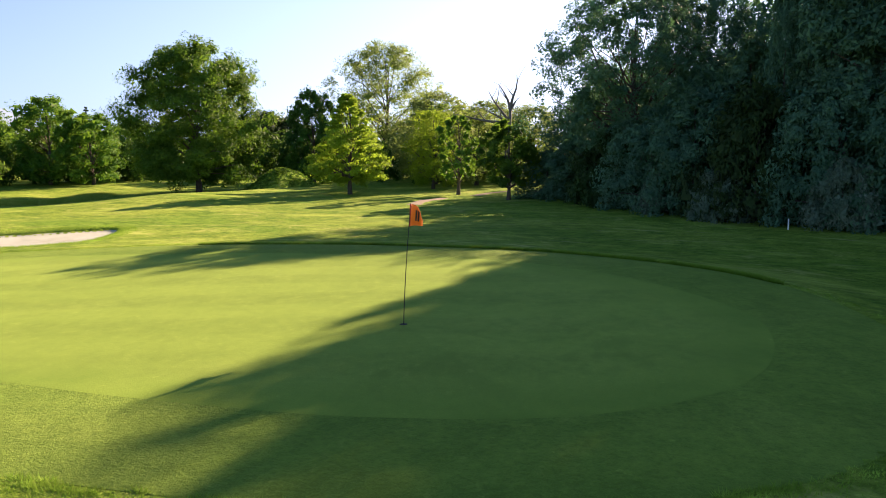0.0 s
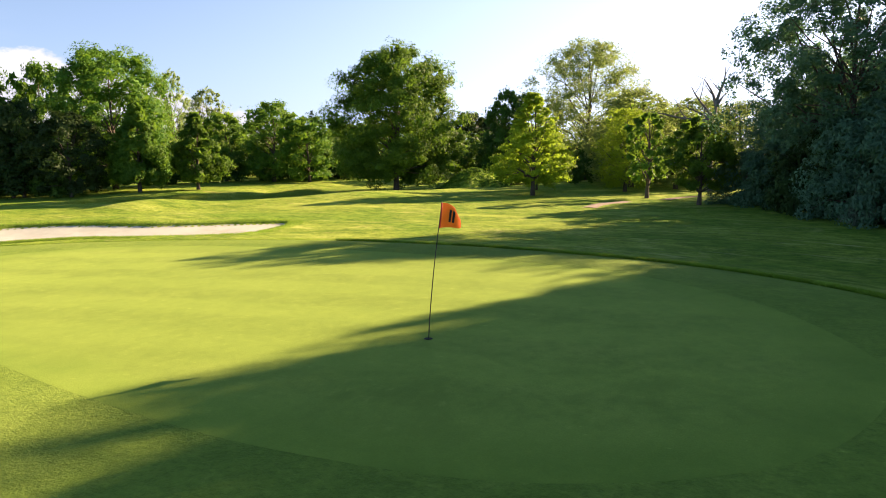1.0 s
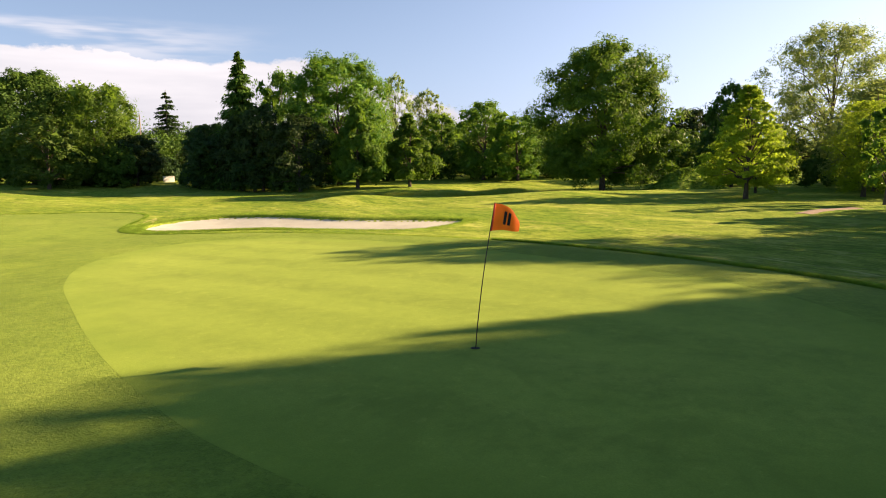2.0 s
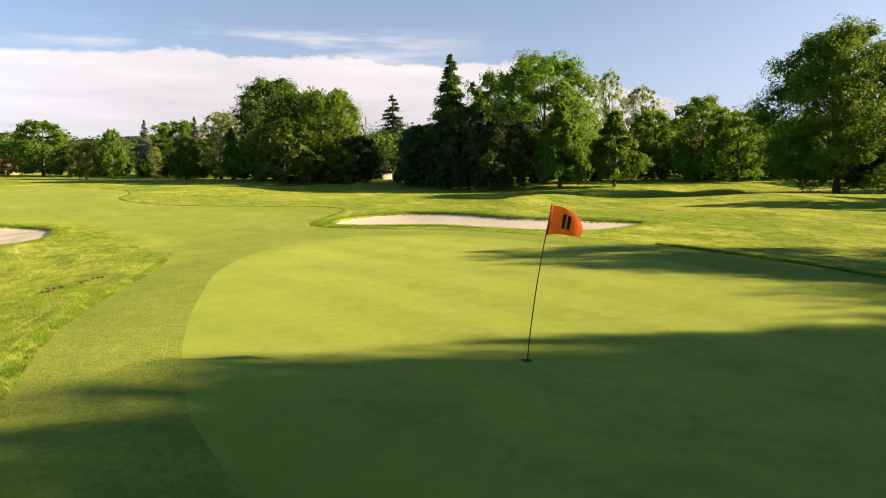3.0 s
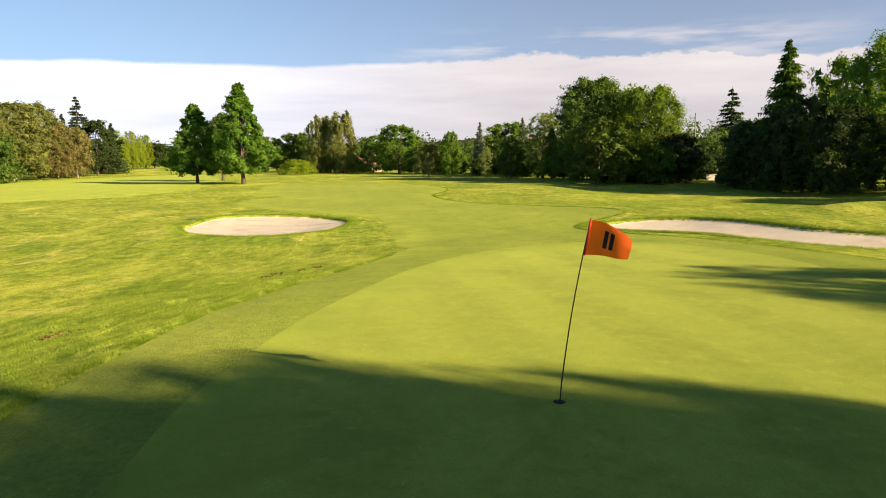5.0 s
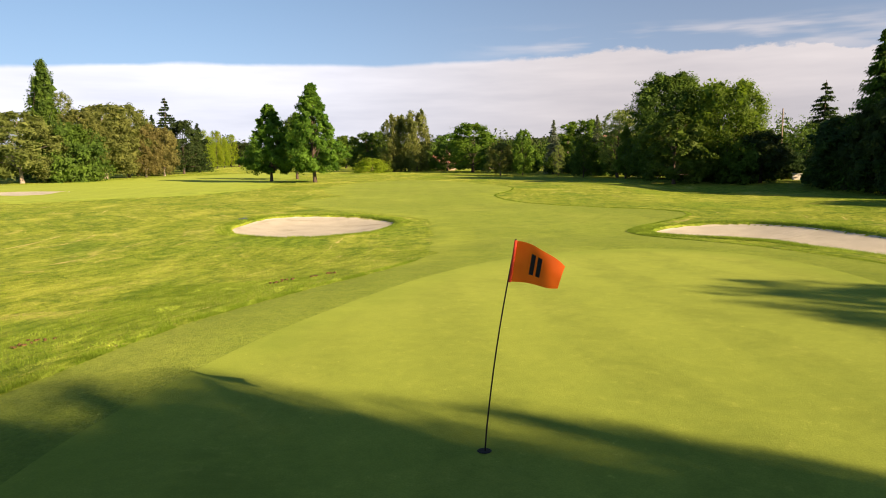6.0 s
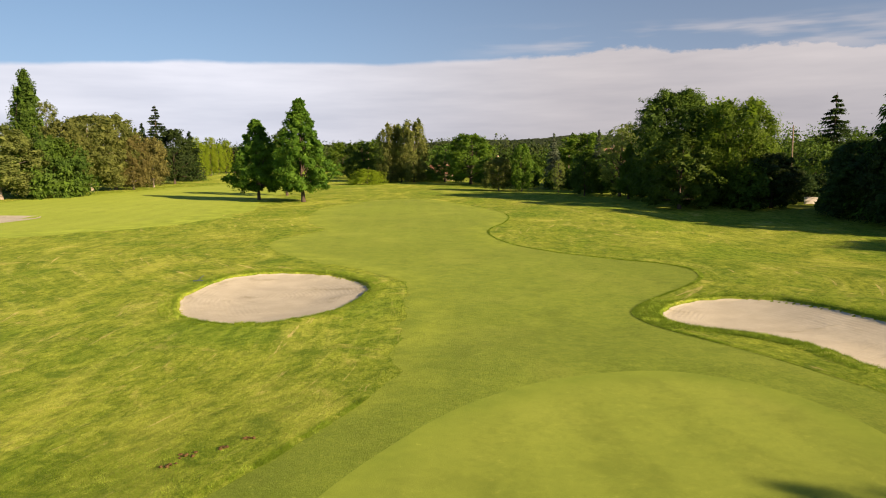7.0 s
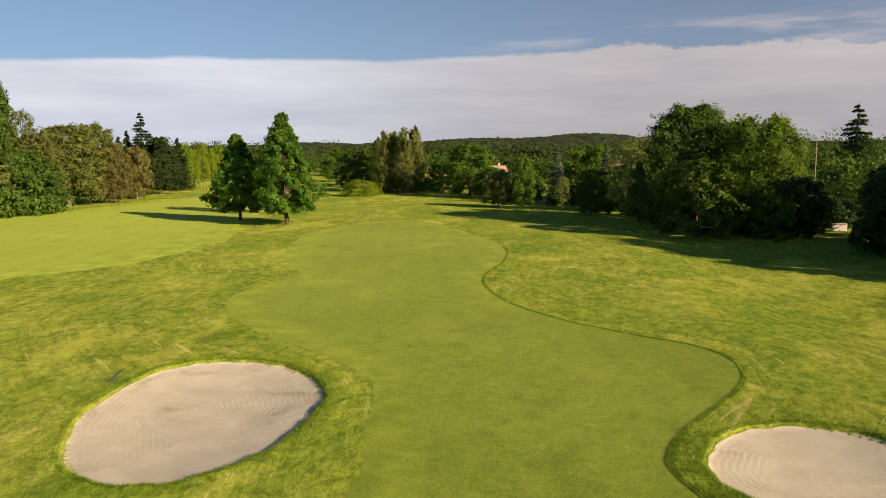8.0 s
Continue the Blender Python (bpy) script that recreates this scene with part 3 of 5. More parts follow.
mown = sheet("far_fairway", M_MOWN, inside_distance(MOWN, XX, YY, 12) + 2.5 * ripple(XX * 2.1, YY * 1.7) + 1.5 * ripple(XX * 5, YY * 4), 0.006, 0.003)
place = np.array([v.co[:2] for v in mown.data.vertices])
fade = np.clip(1 + inside_distance(MOWN, place[:, 0], place[:, 1], 12) / 9, 0, 1)
mown.data.attributes.new("fade", "FLOAT", "POINT").data.foreach_set("value", fade.astype(np.float32))
tagged(mown, "smooth pale mown grass before the western tree row", "fairway", kind="structure")
green = sheet("putting_green", M_GREEN, F_GREEN, 0.014, 0.0092)
place = np.array([v.co[:2] for v in green.data.vertices])
fade = np.clip(1 + inside_distance(GREEN, place[:, 0], place[:, 1], 6) / 1.7, 0, 1) * 0.85
green.data.attributes.new("fade", "FLOAT", "POINT").data.foreach_set("value", fade.astype(np.float32))
tagged(green, "pale closely mown putting green, half in tree shade", "putting green", kind="structure")
for outline, f, words in zip(BUNKERS, F_BUNKER, ("pale raked sand in an oval bunker beside the fairway", "pale sand in a long curved bunker behind the green",
                               "pale sand in a far bunker by the tree row")):
    sand = sheet("sand_bunker", M_SAND, f + 0.11, 0.012, 0.012)
    place = np.array([v.co[:2] for v in sand.data.vertices])
    depth = -inside_distance(outline, place[:, 0], place[:, 1], 4)
    sand.data.attributes.new("rim", "FLOAT", "POINT").data.foreach_set("value", depth.astype(np.float32))
    tagged(sand, words, "sand bunker", group="bunkers", kind="structure")


def strip(name, material, middle, half, lift, n=90):
    """A band along a line, lying on the ground."""
    p = np.array(middle, float)
    t = np.linspace(0, len(p) - 1, n)
    line = np.stack([np.interp(t, np.arange(len(p)), p[:, k]) for k in (0, 1)], 1)
    for _ in range(6):
        line[1:-1] = (line[:-2] + 2 * line[1:-1] + line[2:]) / 4
    way = np.gradient(line, axis=0)
    side = np.stack([-way[:, 1], way[:, 0]], 1) / np.linalg.norm(way, axis=1)[:, None]
    wide = half * (1 + 0.18 * np.sin(np.arange(n) * 0.9) + 0.12 * np.sin(np.arange(n) * 2.3))[:, None]
    rows = np.stack([line + side * wide * k for k in (-1, -0.5, 0, 0.5, 1)], 1)
    z = height(rows[..., 0], rows[..., 1]) + np.array([-0.03, lift, lift + 0.01, lift, -0.03])
    verts = np.concatenate([rows, z[..., None]], -1).reshape(-1, 3).tolist()
    faces = [[a * 5 + b, a * 5 + b + 1, a * 5 + b + 6, a * 5 + b + 5] for a in range(n - 1) for b in range(4)]
    return new(name, mesh_of(name, verts, faces, material))


M_EARTH = plain_material("worn_earth", (0.24, 0.19, 0.14), (0.32, 0.26, 0.20), 0.95, 5.0, 0.1)
tagged(strip("worn_path", M_EARTH, [(41.6, 6.0), (39.5, 6.8), (37.5, 7.1), (35.2, 7.0)], 0.7, 0.015),
       "short stretch of worn greyish path across the rough", "path", kind="structure")
tagged(strip("worn_path", M_EARTH, [(50.3, 1.9), (48.0, 3.1), (44.4, 4.0)], 0.55, 0.015),
       "worn greyish path beside the young trees", "path", kind="structure")

EAST_EDGE = FAIRWAY[(len(APRON) + len(FAIR_WEST) + 1) * 8:-8]
tagged(strip("fairway_edge", M_ROUGH, EAST_EDGE, 0.07, 0.012, 700), "low raised edge of longer grass along the fairway", "grass edge", kind="structure")
for outline in BUNKERS[:2]:
    tagged(strip("bunker_edge", M_ROUGH, np.vstack([outline, outline[:1]]), 0.08, 0.007, 600), "uneven turf lip round the sand bunker", "turf edge", "bunker edges",
           kind="structure")

# ---- trees ----


def part(name, data, parent, label=""):
    ob = new(name, data)
    ob.parent = parent
    return tagged(ob, label)


def tube(verts, faces, line, radii, sides=7):
    """A tapered limb along a line."""
    line = [Vector(p) for p in line]
    first = len(verts)
    for i, p in enumerate(line):
        way = (line[min(i + 1, len(line) - 1)] - line[max(i - 1, 0)]).normalized()
        u = way.orthogonal().normalized()
        v = way.cross(u)
        for k in range(sides):
            a = 2 * math.pi * k / sides
            verts.append(tuple(p + (u * math.cos(a) + v * math.sin(a)) * radii[i]))
    for i in range(len(line) - 1):
        for k in range(sides):
            a, b = first + i * sides + k, first + i * sides + (k + 1) % sides
            faces.append((a, b, b + sides, a + sides))
    faces.append(tuple(first + (len(line) - 1) * sides + k for k in range(sides)))


def sprays(rng, centres, radii, count, size, squash=0.75, hang=0.0, shell=0.55, slim=0.55, out=None):
    """Leaves round cluster centres, as an array of triangles. out: the way that the leaves of each cluster turn to, if any."""
    count, size = int(count * 1.5), size * 0.96
    n = len(centres)
    c, r = np.repeat(centres, count, 0), np.repeat(radii, count)
    way = rng.normal(size=(n * count, 3))
    way /= np.linalg.norm(way, axis=1)[:, None]
    far = shell + (1.15 - shell) * rng.random(n * count) ** 0.7
    p = c + way * (r * far)[:, None] * np.array([1, 1, squash])
    p[:, 2] -= hang * rng.random(n * count) * r
    face = way * (0.7 if out is None else 0.45) + rng.normal(size=way.shape) * (0.6 if out is None else 0.42) + np.array([0, 0, 0.35])
    if out is not None:
        face += np.repeat(out, count, 0) * 0.75
    face /= np.linalg.norm(face, axis=1)[:, None]
    a = np.cross(face, rng.normal(size=way.shape))
    a /= np.linalg.norm(a, axis=1)[:, None]
    b = np.cross(face, a)
    s = size * (0.6 + 0.8 * rng.random(n * count))[:, None]
    a, b = a * s, b * s * slim
    lift = face * s * 0.18
    return np.stack([p - a, p + b * 1.3 + lift, p + a - b * 0.3], 1)


def profile(kind, u):
    """The crown's half-width at the height share u, 1 at its widest."""
    u = np.clip(u, 0, 1)
    if kind == "broad":
        return np.sqrt(np.clip(1 - (np.abs(u - 0.42) / 0.60) ** 2.3, 0, 1))
    if kind == "airy":
        return np.sqrt(np.clip(1 - (np.abs(u - 0.48) / 0.54) ** 2.0, 0, 1))
    if kind == "cone":
        return np.clip(1.03 - u, 0, 1) ** 0.85 * np.clip(0.55 + u * 3.0, 0, 1)
    if kind == "lombardy":
        return np.clip(np.sin(np.pi * np.clip(u * 0.9 + 0.1, 0, 1)), 0, 1) ** 0.6
    if kind == "bush":
        return np.sqrt(np.clip(1 - u**2.4, 0, 1))
    return np.sqrt(np.clip(1 - (np.abs(u - 0.5) / 0.55) ** 3, 0, 1))     # willow


def leafy(kind, tone, seed, tall, wide, clusters, count, size, base=0.18, blob=0.30, hang=0.0, squash=0.75, limbs=16, shell=0.55, lean=0.0, bark=None):
    """A broadleaved tree: trunk and limbs, and a crown of leaf clusters with gaps. Returns the thing."""
    rng = np.random.default_rng(seed)
    u = (np.arange(clusters) + rng.random(clusters)) / clusters
    u = u ** (1.15 if kind == "cone" else 0.95)
    ang = np.arange(clusters) * 2.39996 + rng.normal(size=clusters) * 0.5
    lobes = 1 + 0.16 * np.sin(ang * 2 + seed) + 0.10 * np.sin(ang * 3 + u * 7 + seed * 2)
    rad = wide * profile(kind, u) * lobes * (0.22 + 0.68 * rng.random(clusters) ** 0.45)
    z = tall * (base + (1 - base) * u * 0.95)
    r = wide * blob * (0.60 + 0.85 * rng.random(clusters) ** 1.4) * ((0.32 + 0.68 * profile(kind, u)) if kind == "cone" else (0.55 + 0.45 * profile(kind, u)))
    centres = np.stack([rad * np.cos(ang) + lean * z, rad * np.sin(ang), np.maximum(z, r * 0.5)], 1)
    keep = rng.random(clusters) > 0.06
    centres, r = centres[keep], r[keep]
    # each cluster breaks up into smaller tufts
    tufts = 9
    way = rng.normal(size=(len(r) * tufts, 3))
    way /= np.linalg.norm(way, axis=1)[:, None]
    tuft_r = np.repeat(r, tufts)
    at = np.repeat(centres, tufts, 0) + way * (tuft_r * (0.50 + 0.62 * rng.random(len(tuft_r)) ** 0.7))[:, None] * np.array([1, 1, squash])
    at[:, 2] = np.maximum(at[:, 2] - hang * 0.5 * tuft_r * rng.random(len(tuft_r)), 0.25)
    # leaves turn outwards from the bough and the crown that bear them
    out = (at - np.array([0, 0, tall * (base + 1) * 0.46])) / np.array([wide, wide, tall * (1 - base) * 0.5]) + 0.7 * (at - np.repeat(centres, tufts, 0)) / tuft_r[:, None]
    out /= np.linalg.norm(out, axis=1)[:, None] + 1e-6
    leaves = sprays(rng, at, tuft_r * (0.30 + 0.26 * rng.random(len(tuft_r))), max(6, count // tufts), size, squash, hang, shell, out=out)
    if kind != "airy" and tone not in ("forest", "pale", "yellow"):
        leaves = np.concatenate([leaves, sprays(rng, centres, r * 0.55, 9, size * 2.6, squash, 0, 0.1, 0.9)])     # close foliage inside the boughs
    crown = quads(leaves, LEAF[tone], "crown")
    # trunk and limbs
    verts, faces = [], []
    thick = 0.0135 * tall + 0.045
    line, radii = [], []
    for k in range(7):
        s = k / 6
        line.append((lean * tall * s + 0.02 * tall * math.sin(s * 5 + seed) * s, 0.02 * tall * math.cos(s * 4 + seed) * s - 0.02 * tall * s, tall * 0.88 * s - (0.1 if k == 0 else 0)))
        radii.append(thick * (1.45 if k == 0 else 1.0) * (1 - 0.86 * s))
    tube(verts, faces, line, radii, 8)
    order = rng.permutation(len(centres))[:limbs]
    for i in order:
        tip = Vector(centres[i])
        s = min(max(0.16, (tip.z / tall) * rng.uniform(0.45, 0.85)), 0.82)
        start = Vector(np.array([np.interp(s * 6, range(7), [p[k] for p in line]) for k in range(3)]).tolist())
        span = (tip - start).length
        mid = start.lerp(tip, 0.5) + Vector((rng.uniform(-0.12, 0.12), rng.uniform(-0.12, 0.12), rng.uniform(-0.02, 0.16))) * span
        t = thick * (1 - 0.86 * s) * 0.55
        tube(verts, faces, [start, start.lerp(mid, 0.5), mid, mid.lerp(tip, 0.55), tip], [t, t * 0.8, t * 0.6, t * 0.4, t * 0.15], 5)
    thing = new("tree")
    part("trunk", mesh_of("trunk", verts, faces, bark or M_BARK), thing)
    part("crown", crown, thing)
    return thing


def conifer(tone, seed, tall, wide, tiers, arms, count, size, droop=0.25, gap=0.0, bottom=0.06):
    """A spruce or cedar: a straight trunk with tiers of drooping boughs."""
    rng = np.random.default_rng(seed)
    verts, faces, leaves = [], [], []
    tube(verts, faces, [(0, 0, -0.1), (0, 0, tall * 0.5), (0, 0, tall)], [0.02 * tall, 0.011 * tall, 0.002 * tall], 7)
    for k in range(tiers):
        s = bottom + (1 - bottom) * (k + 0.3 * rng.random()) / tiers
        reach = wide * (1 - s) ** 0.95 * (0.9 + 0.2 * rng.random()) + 0.03 * wide
        for j in range(max(4, int(arms * (1 - 0.5 * s)))):
            a = 2 * math.pi * (j + rng.random() * 0.8) / arms + k * 1.3
            far = reach * (0.72 + 0.4 * rng.random())
            tip = Vector((math.cos(a) * far, math.sin(a) * far, tall * s - droop * far))
            start = Vector((0, 0, tall * s))
            tube(verts, faces, [start, start.lerp(tip, 0.5) + Vector((0, 0, 0.08 * far)), tip], [0.006 * tall * (1 - s) + 0.01, 0.02, 0.008], 4)
            t = rng.random((count, 1)) ** (0.7 if gap else 1.0)
            p = np.array(start) + (np.array(tip) - np.array(start)) * (gap + (1.05 - gap) * t)
            p += rng.normal(size=(count, 3)) * far * np.array([0.10, 0.10, 0.05]) * (0.6 + t)
            out = np.array([math.cos(a), math.sin(a), -droop]) + rng.normal(size=(count, 3)) * 0.45
            out /= np.linalg.norm(out, axis=1)[:, None]
            side = np.cross(out, np.array([0, 0, 1.0]) + rng.normal(size=(count, 3)) * 0.4)
            side /= np.linalg.norm(side, axis=1)[:, None]
            w = size * (0.6 + 0.8 * rng.random((count, 1)))
            leaves.append(np.stack([p - out * w, p + side * w * 0.35 + [0, 0, 0.05], p + out * w - [0, 0, 0.12], p - side * w * 0.35 + [0, 0, 0.05]], 1))
    thing = new("tree")
    part("trunk", mesh_of("trunk", verts, faces, M_BARK), thing)
    part("crown", quads(np.concatenate(leaves), LEAF[tone], "crown"), thing)
    return thing


WORDS = {
    "mid": "leafy green", "dark": "dense dark green", "yellow": "bright yellow-green", "pale": "thin pale green", "olive": "dull olive-green",
    "brown": "brownish", "green": "deep green rounded", "blue": "small grey-blue", "forest": "dark shaded"}
SHAPES = {"broad": "broadleaved tree with a rounded crown", "airy": "tall tree with an open crown", "cone": "young tree with a cone-shaped crown",
          "willow": "tree with drooping branches", "lombardy": "tall slender poplar", "bush": "bush down to the ground",
          "spruce": "pointed spruce tree", "cedar": "flat-tiered cedar"}
STOCK = {}


SIZES = {"broad": (12, 4.6), "airy": (14, 4.0), "cone": (10, 3.4), "willow": (14, 4.5), "lombardy": (22, 3.0), "spruce": (16, 3.4),
         "cedar": (16, 4.4), "bush": (6, 4.6)}


def stock(kind, tone, turn):
    """One model for each kind, tone and variant, at a middling size."""
    key = (kind, tone, turn)
    if key not in STOCK:
        seed = 11 + len(STOCK) * 7
        if kind == "broad" and tone in ("yellow", "pale"):
            t = leafy("broad", tone, seed, 12, 4.6, 100, 170, 0.14, 0.08, 0.25, limbs=26)
        elif kind == "broad" and tone in ("olive", "brown"):
            t = leafy("broad", tone, seed, 12, 4.6, 120, 120, 0.165, 0.13, 0.23, hang=0.8, limbs=14, bark=M_PALE_BARK)
        elif kind == "broad":
            t = leafy("broad", tone, seed, 12, 4.6, 92, 98, 0.18, 0.08, 0.24, limbs=16)
        elif kind == "airy":
            t = leafy("airy", tone, seed, 14, 4.0, 110, 91, 0.155, 0.12, 0.19, limbs=36, shell=0.3)
        elif kind == "cone":
            t = leafy("cone", tone, seed, 10, 3.4, 80, 112, 0.165, 0.12, 0.27, limbs=16)
        elif kind == "willow":
            t = leafy("willow", tone, seed, 14, 4.5, 70, 154, 0.19, 0.06, 0.27, hang=1.6, squash=1.0, limbs=14)
        elif kind == "lombardy":
            t = leafy("lombardy", tone, seed, 22, 3.0, 90, 140, 0.24, 0.04, 0.42, squash=1.5, limbs=10)
        elif kind == "spruce":
            t = conifer(tone, seed, 16, 3.4, 38, 15, 30, 0.24)
        elif kind == "cedar":
            t = conifer(tone, seed, 16, 4.4, 22, 8, 50, 0.28, 0.04, 0.15, 0.25)
        else:
            t = leafy("bush", tone, seed, 6, 4.6, 70, 133, 0.17, 0.0, 0.30, limbs=8)
        STOCK[key] = [t, SIZES[kind], False]
    return STOCK[key]


def plant(kind, tone, x, y, tall, wide, spin=0.0, turn=0, name="tree", words="", group="", category="tree", deep=0.0, tilt=0.0):
    """Sets a tree of that height and half-width on the ground."""
    entry = stock(kind, tone, turn)
    ob, (h0, w0), used = entry
    grow = Vector((wide / w0, wide / w0, tall / h0))
    spot, way = (x, y, level(x, y) - 0.04 - deep), Euler((0, tilt, spin))
    if used:
        ob = copy_thing(ob, Matrix.LocRotScale(spot, way, Vector([g / o for g, o in zip(grow, ob.scale)])))
    else:
        ob.matrix_basis = Matrix.LocRotScale(spot, way, grow)
        entry[2] = True
    ob.name = name
    return tagged(ob, words or f"{WORDS[tone]} {SHAPES[kind]}", category, group)

# rows of trees: kind, tone, place, height, half-width
EAST_TREES = [
    ("broad", "green", 74.2, 27.6, 11.9, 3.0),
    ("broad", "pale", 64.0, 10.5, 10.0, 4.4),
    ("broad", "mid", 76.0, 12.0, 9.5, 5.0),
    ("broad", "yellow", 54.9, 9.1, 7.5, 2.9),
    ("broad", "yellow", 55.5, 17.6, 6.2, 2.0),
    ("broad", "mid", 81.4, 8.8, 7.8, 4.4),
    ("broad", "pale", 74.0, 5.4, 9.5, 4.8),
    ("broad", "pale", 70.5, 0.6, 8.6, 4.6),
    ("broad", "pale", 60.5, 5.6, 7.6, 3.6),
    ("broad", "dark", 97.8, 44.0, 10.5, 4.2),
    ("broad", "dark", 102.9, 42.2, 9.8, 4.8),
    ("broad", "mid", 64.8, 57.2, 10.5, 3.9),
    ("broad", "mid", 66.1, 52.4, 8.6, 3.4),
    ("broad", "mid", 80.0, 55.2, 7.8, 4.7),
    ("airy", "pale", 70.2, 73.6, 13.9, 2.9),
    ("airy", "pale", 70.7, 81.4, 16.8, 2.4),
    ("broad", "mid", 65.9, 66.5, 9.5, 3.7),
    ("broad", "mid", 90.4, 45.5, 7.6, 4.4),
    ("cedar", "dark", 89.9, 69.7, 11.3, 2.5),
    ("broad", "mid", 45.1, 74.9, 15.0, 3.3),
    ("broad", "dark", 39.2, 85.0, 7.9, 3.4),
    ("broad", "dark", 35.8, 76.4, 8.1, 3.3),
    ("broad", "dark", 35.1, 68.1, 8.8, 2.7),
    ("broad", "dark", 36.0, 65.2, 9.9, 2.7),
    ("broad", "dark", 37.2, 59.6, 8.5, 3.2),
]
NORTH_TREES = [
    ("broad", "green", 19.5, 84.9, 8.5, 3.8),
    ("airy", "pale", 15.7, 108.2, 10.6, 3.2),
    ("broad", "green", 15.0, 118.0, 6.6, 3.4),
    ("broad", "dark", 31.1, 89.7, 6.4, 3.0),
    ("broad", "dark", 30.2, 86.0, 6.6, 3.2),
    ("broad", "dark", 35.0, 73.8, 6.7, 3.3),
    ("broad", "dark", 35.3, 65.9, 6.2, 3.1),
    ("willow", "olive", -30.3, 168.0, 14.3, 2.8),
    ("willow", "olive", -27.8, 170.3, 14.2, 2.9),
    ("willow", "olive", -24.4, 166.7, 15.1, 3.4),
    ("broad", "green", -39.1, 178.7, 10.2, 4.8),
    ("bush", "yellow", -33.2, 155.3, 3.4, 3.7),
    ("bush", "mid", -20.6, 171.0, 2.7, 2.6),
    ("broad", "dark", -97.8, 238.0, 8.9, 5.2),
    ("broad", "mid", -56.9, 228.2, 11.0, 4.9),
    ("broad", "green", -46.2, 205.1, 7.5, 4.1),
    ("broad", "mid", -38.5, 191.3, 10.9, 3.2),
    ("broad", "green", -16.9, 166.3, 9.0, 3.5),
    ("broad", "mid", -10.0, 154.9, 11.1, 5.8),
    ("broad", "green", -4.4, 147.2, 6.0, 3.6),
    ("bush", "mid", 1.2, 145.2, 6.7, 3.6),
    ("spruce", "blue", 6.8, 130.3, 10.2, 2.0),
    ("spruce", "blue", 13.6, 118.4, 10.4, 1.9),
    ("broad", "olive", -3.0, 125.2, 6.2, 2.3),
    ("broad", "mid", 1.0, 122.8, 8.3, 1.9),
    ("airy", "pale", 7.1, 118.3, 5.5, 1.2),
    ("broad", "green", 10.7, 110.4, 6.8, 2.0),
    ("cone", "mid", 15.9, 100.5, 7.9, 2.0),
    ("broad", "mid", 12.9, 134.7, 10.4, 4.9),
    ("airy", "pale", 18.9, 122.0, 11.7, 3.5),
    ("broad", "green", 18.9, 99.7, 5.5, 2.9),
]
WEST_TREES = [
    ("broad", "olive", -80.7, 102.9, 11.9, 5.9),
    ("lombardy", "green", -88.9, 121.7, 22.7, 2.3),
    ("airy", "olive", -92.2, 131.6, 18.1, 3.4),
    ("bush", "green", -76.3, 109.7, 9.7, 6.1),
    ("broad", "olive", -80.7, 127.1, 14.8, 6.2),
    ("broad", "olive", -80.6, 135.3, 15.4, 5.1),
    ("broad", "brown", -76.8, 135.2, 11.3, 3.6),
    ("spruce", "dark", -89.3, 162.5, 14.6, 3.2),
    ("broad", "olive", -79.5, 117.5, 13.0, 4.8),
    ("broad", "brown", -78.6, 146.5, 11.0, 3.4),
    ("spruce", "green", -84.0, 150.0, 13.0, 3.6),
    ("spruce", "dark", -84.5, 177.0, 13.0, 3.8),
    ("spruce", "dark", -93.5, 126.0, 20.0, 4.2),
    ("cedar", "dark", -85.6, 162.2, 18.6, 4.5),
    ("broad", "dark", -81.1, 161.1, 13.1, 4.7),
    ("broad", "yellow", -88.8, 184.3, 9.8, 2.0),
    ("broad", "yellow", -91.1, 193.8, 12.0, 2.1),
    ("broad", "yellow", -93.2, 203.3, 10.3, 1.8),
    ("broad", "yellow", -95.1, 212.8, 12.2, 2.2),
    ("broad", "yellow", -96.7, 222.3, 10.4, 1.9),
    ("broad", "yellow", -98.1, 231.8, 11.4, 2.1),
]
pick = random.Random(5)
for group, trees in (("trees east of the green", EAST_TREES), ("tree row beyond the fairway", NORTH_TREES), ("tree row west of the fairway", WEST_TREES)):
    for i, (kind, tone, x, y, tall, wide) in enumerate(trees):
        plant(kind, tone, x, y, tall, wide * 1.12, pick.uniform(0, 6.28), i % 2 if kind == "broad" and tone in ("mid", "dark") else 0,
              name="bush" if kind == "bush" else "tree", group=group, category="bush" if kind == "bush" else "tree")


def own_tree(thing, name, x, y, words, spin=0.0, category="tree"):
    thing.name = name
    thing.matrix_basis = pose(x, y, level(x, y) - 0.04, 0, 0, spin)
    return tagged(thing, words, category)


# single trees that stand out
own_tree(leafy("broad", "mid", 301, 15.8, 7.2, 200, 380, 0.14, 0.09, 0.20, limbs=34), "oak_tree", 59.1, 35.2,
         "large green oak with a broad crown beyond the rough", 20)
own_tree(leafy("broad", "pale", 322, 18.6, 7.6, 210, 190, 0.15, 0.05, 0.20, limbs=44), "tree", 85.2, 20.8,
         "tall pale green tree with a light open crown", 110)
own_tree(leafy("cone", "yellow", 302, 8.7, 5.0, 190, 190, 0.10, 0.14, 0.14, limbs=34, squash=0.42), "lime_tree", 46.5, 14.8,
         "sunlit yellow-green young tree on a slim trunk")
own_tree(leafy("broad", "mid", 303, 6.6, 2.1, 46, 80, 0.10, 0.22, 0.20, limbs=24), "young_tree", 45.6, 5.4, "small sparse green tree on a thin trunk")
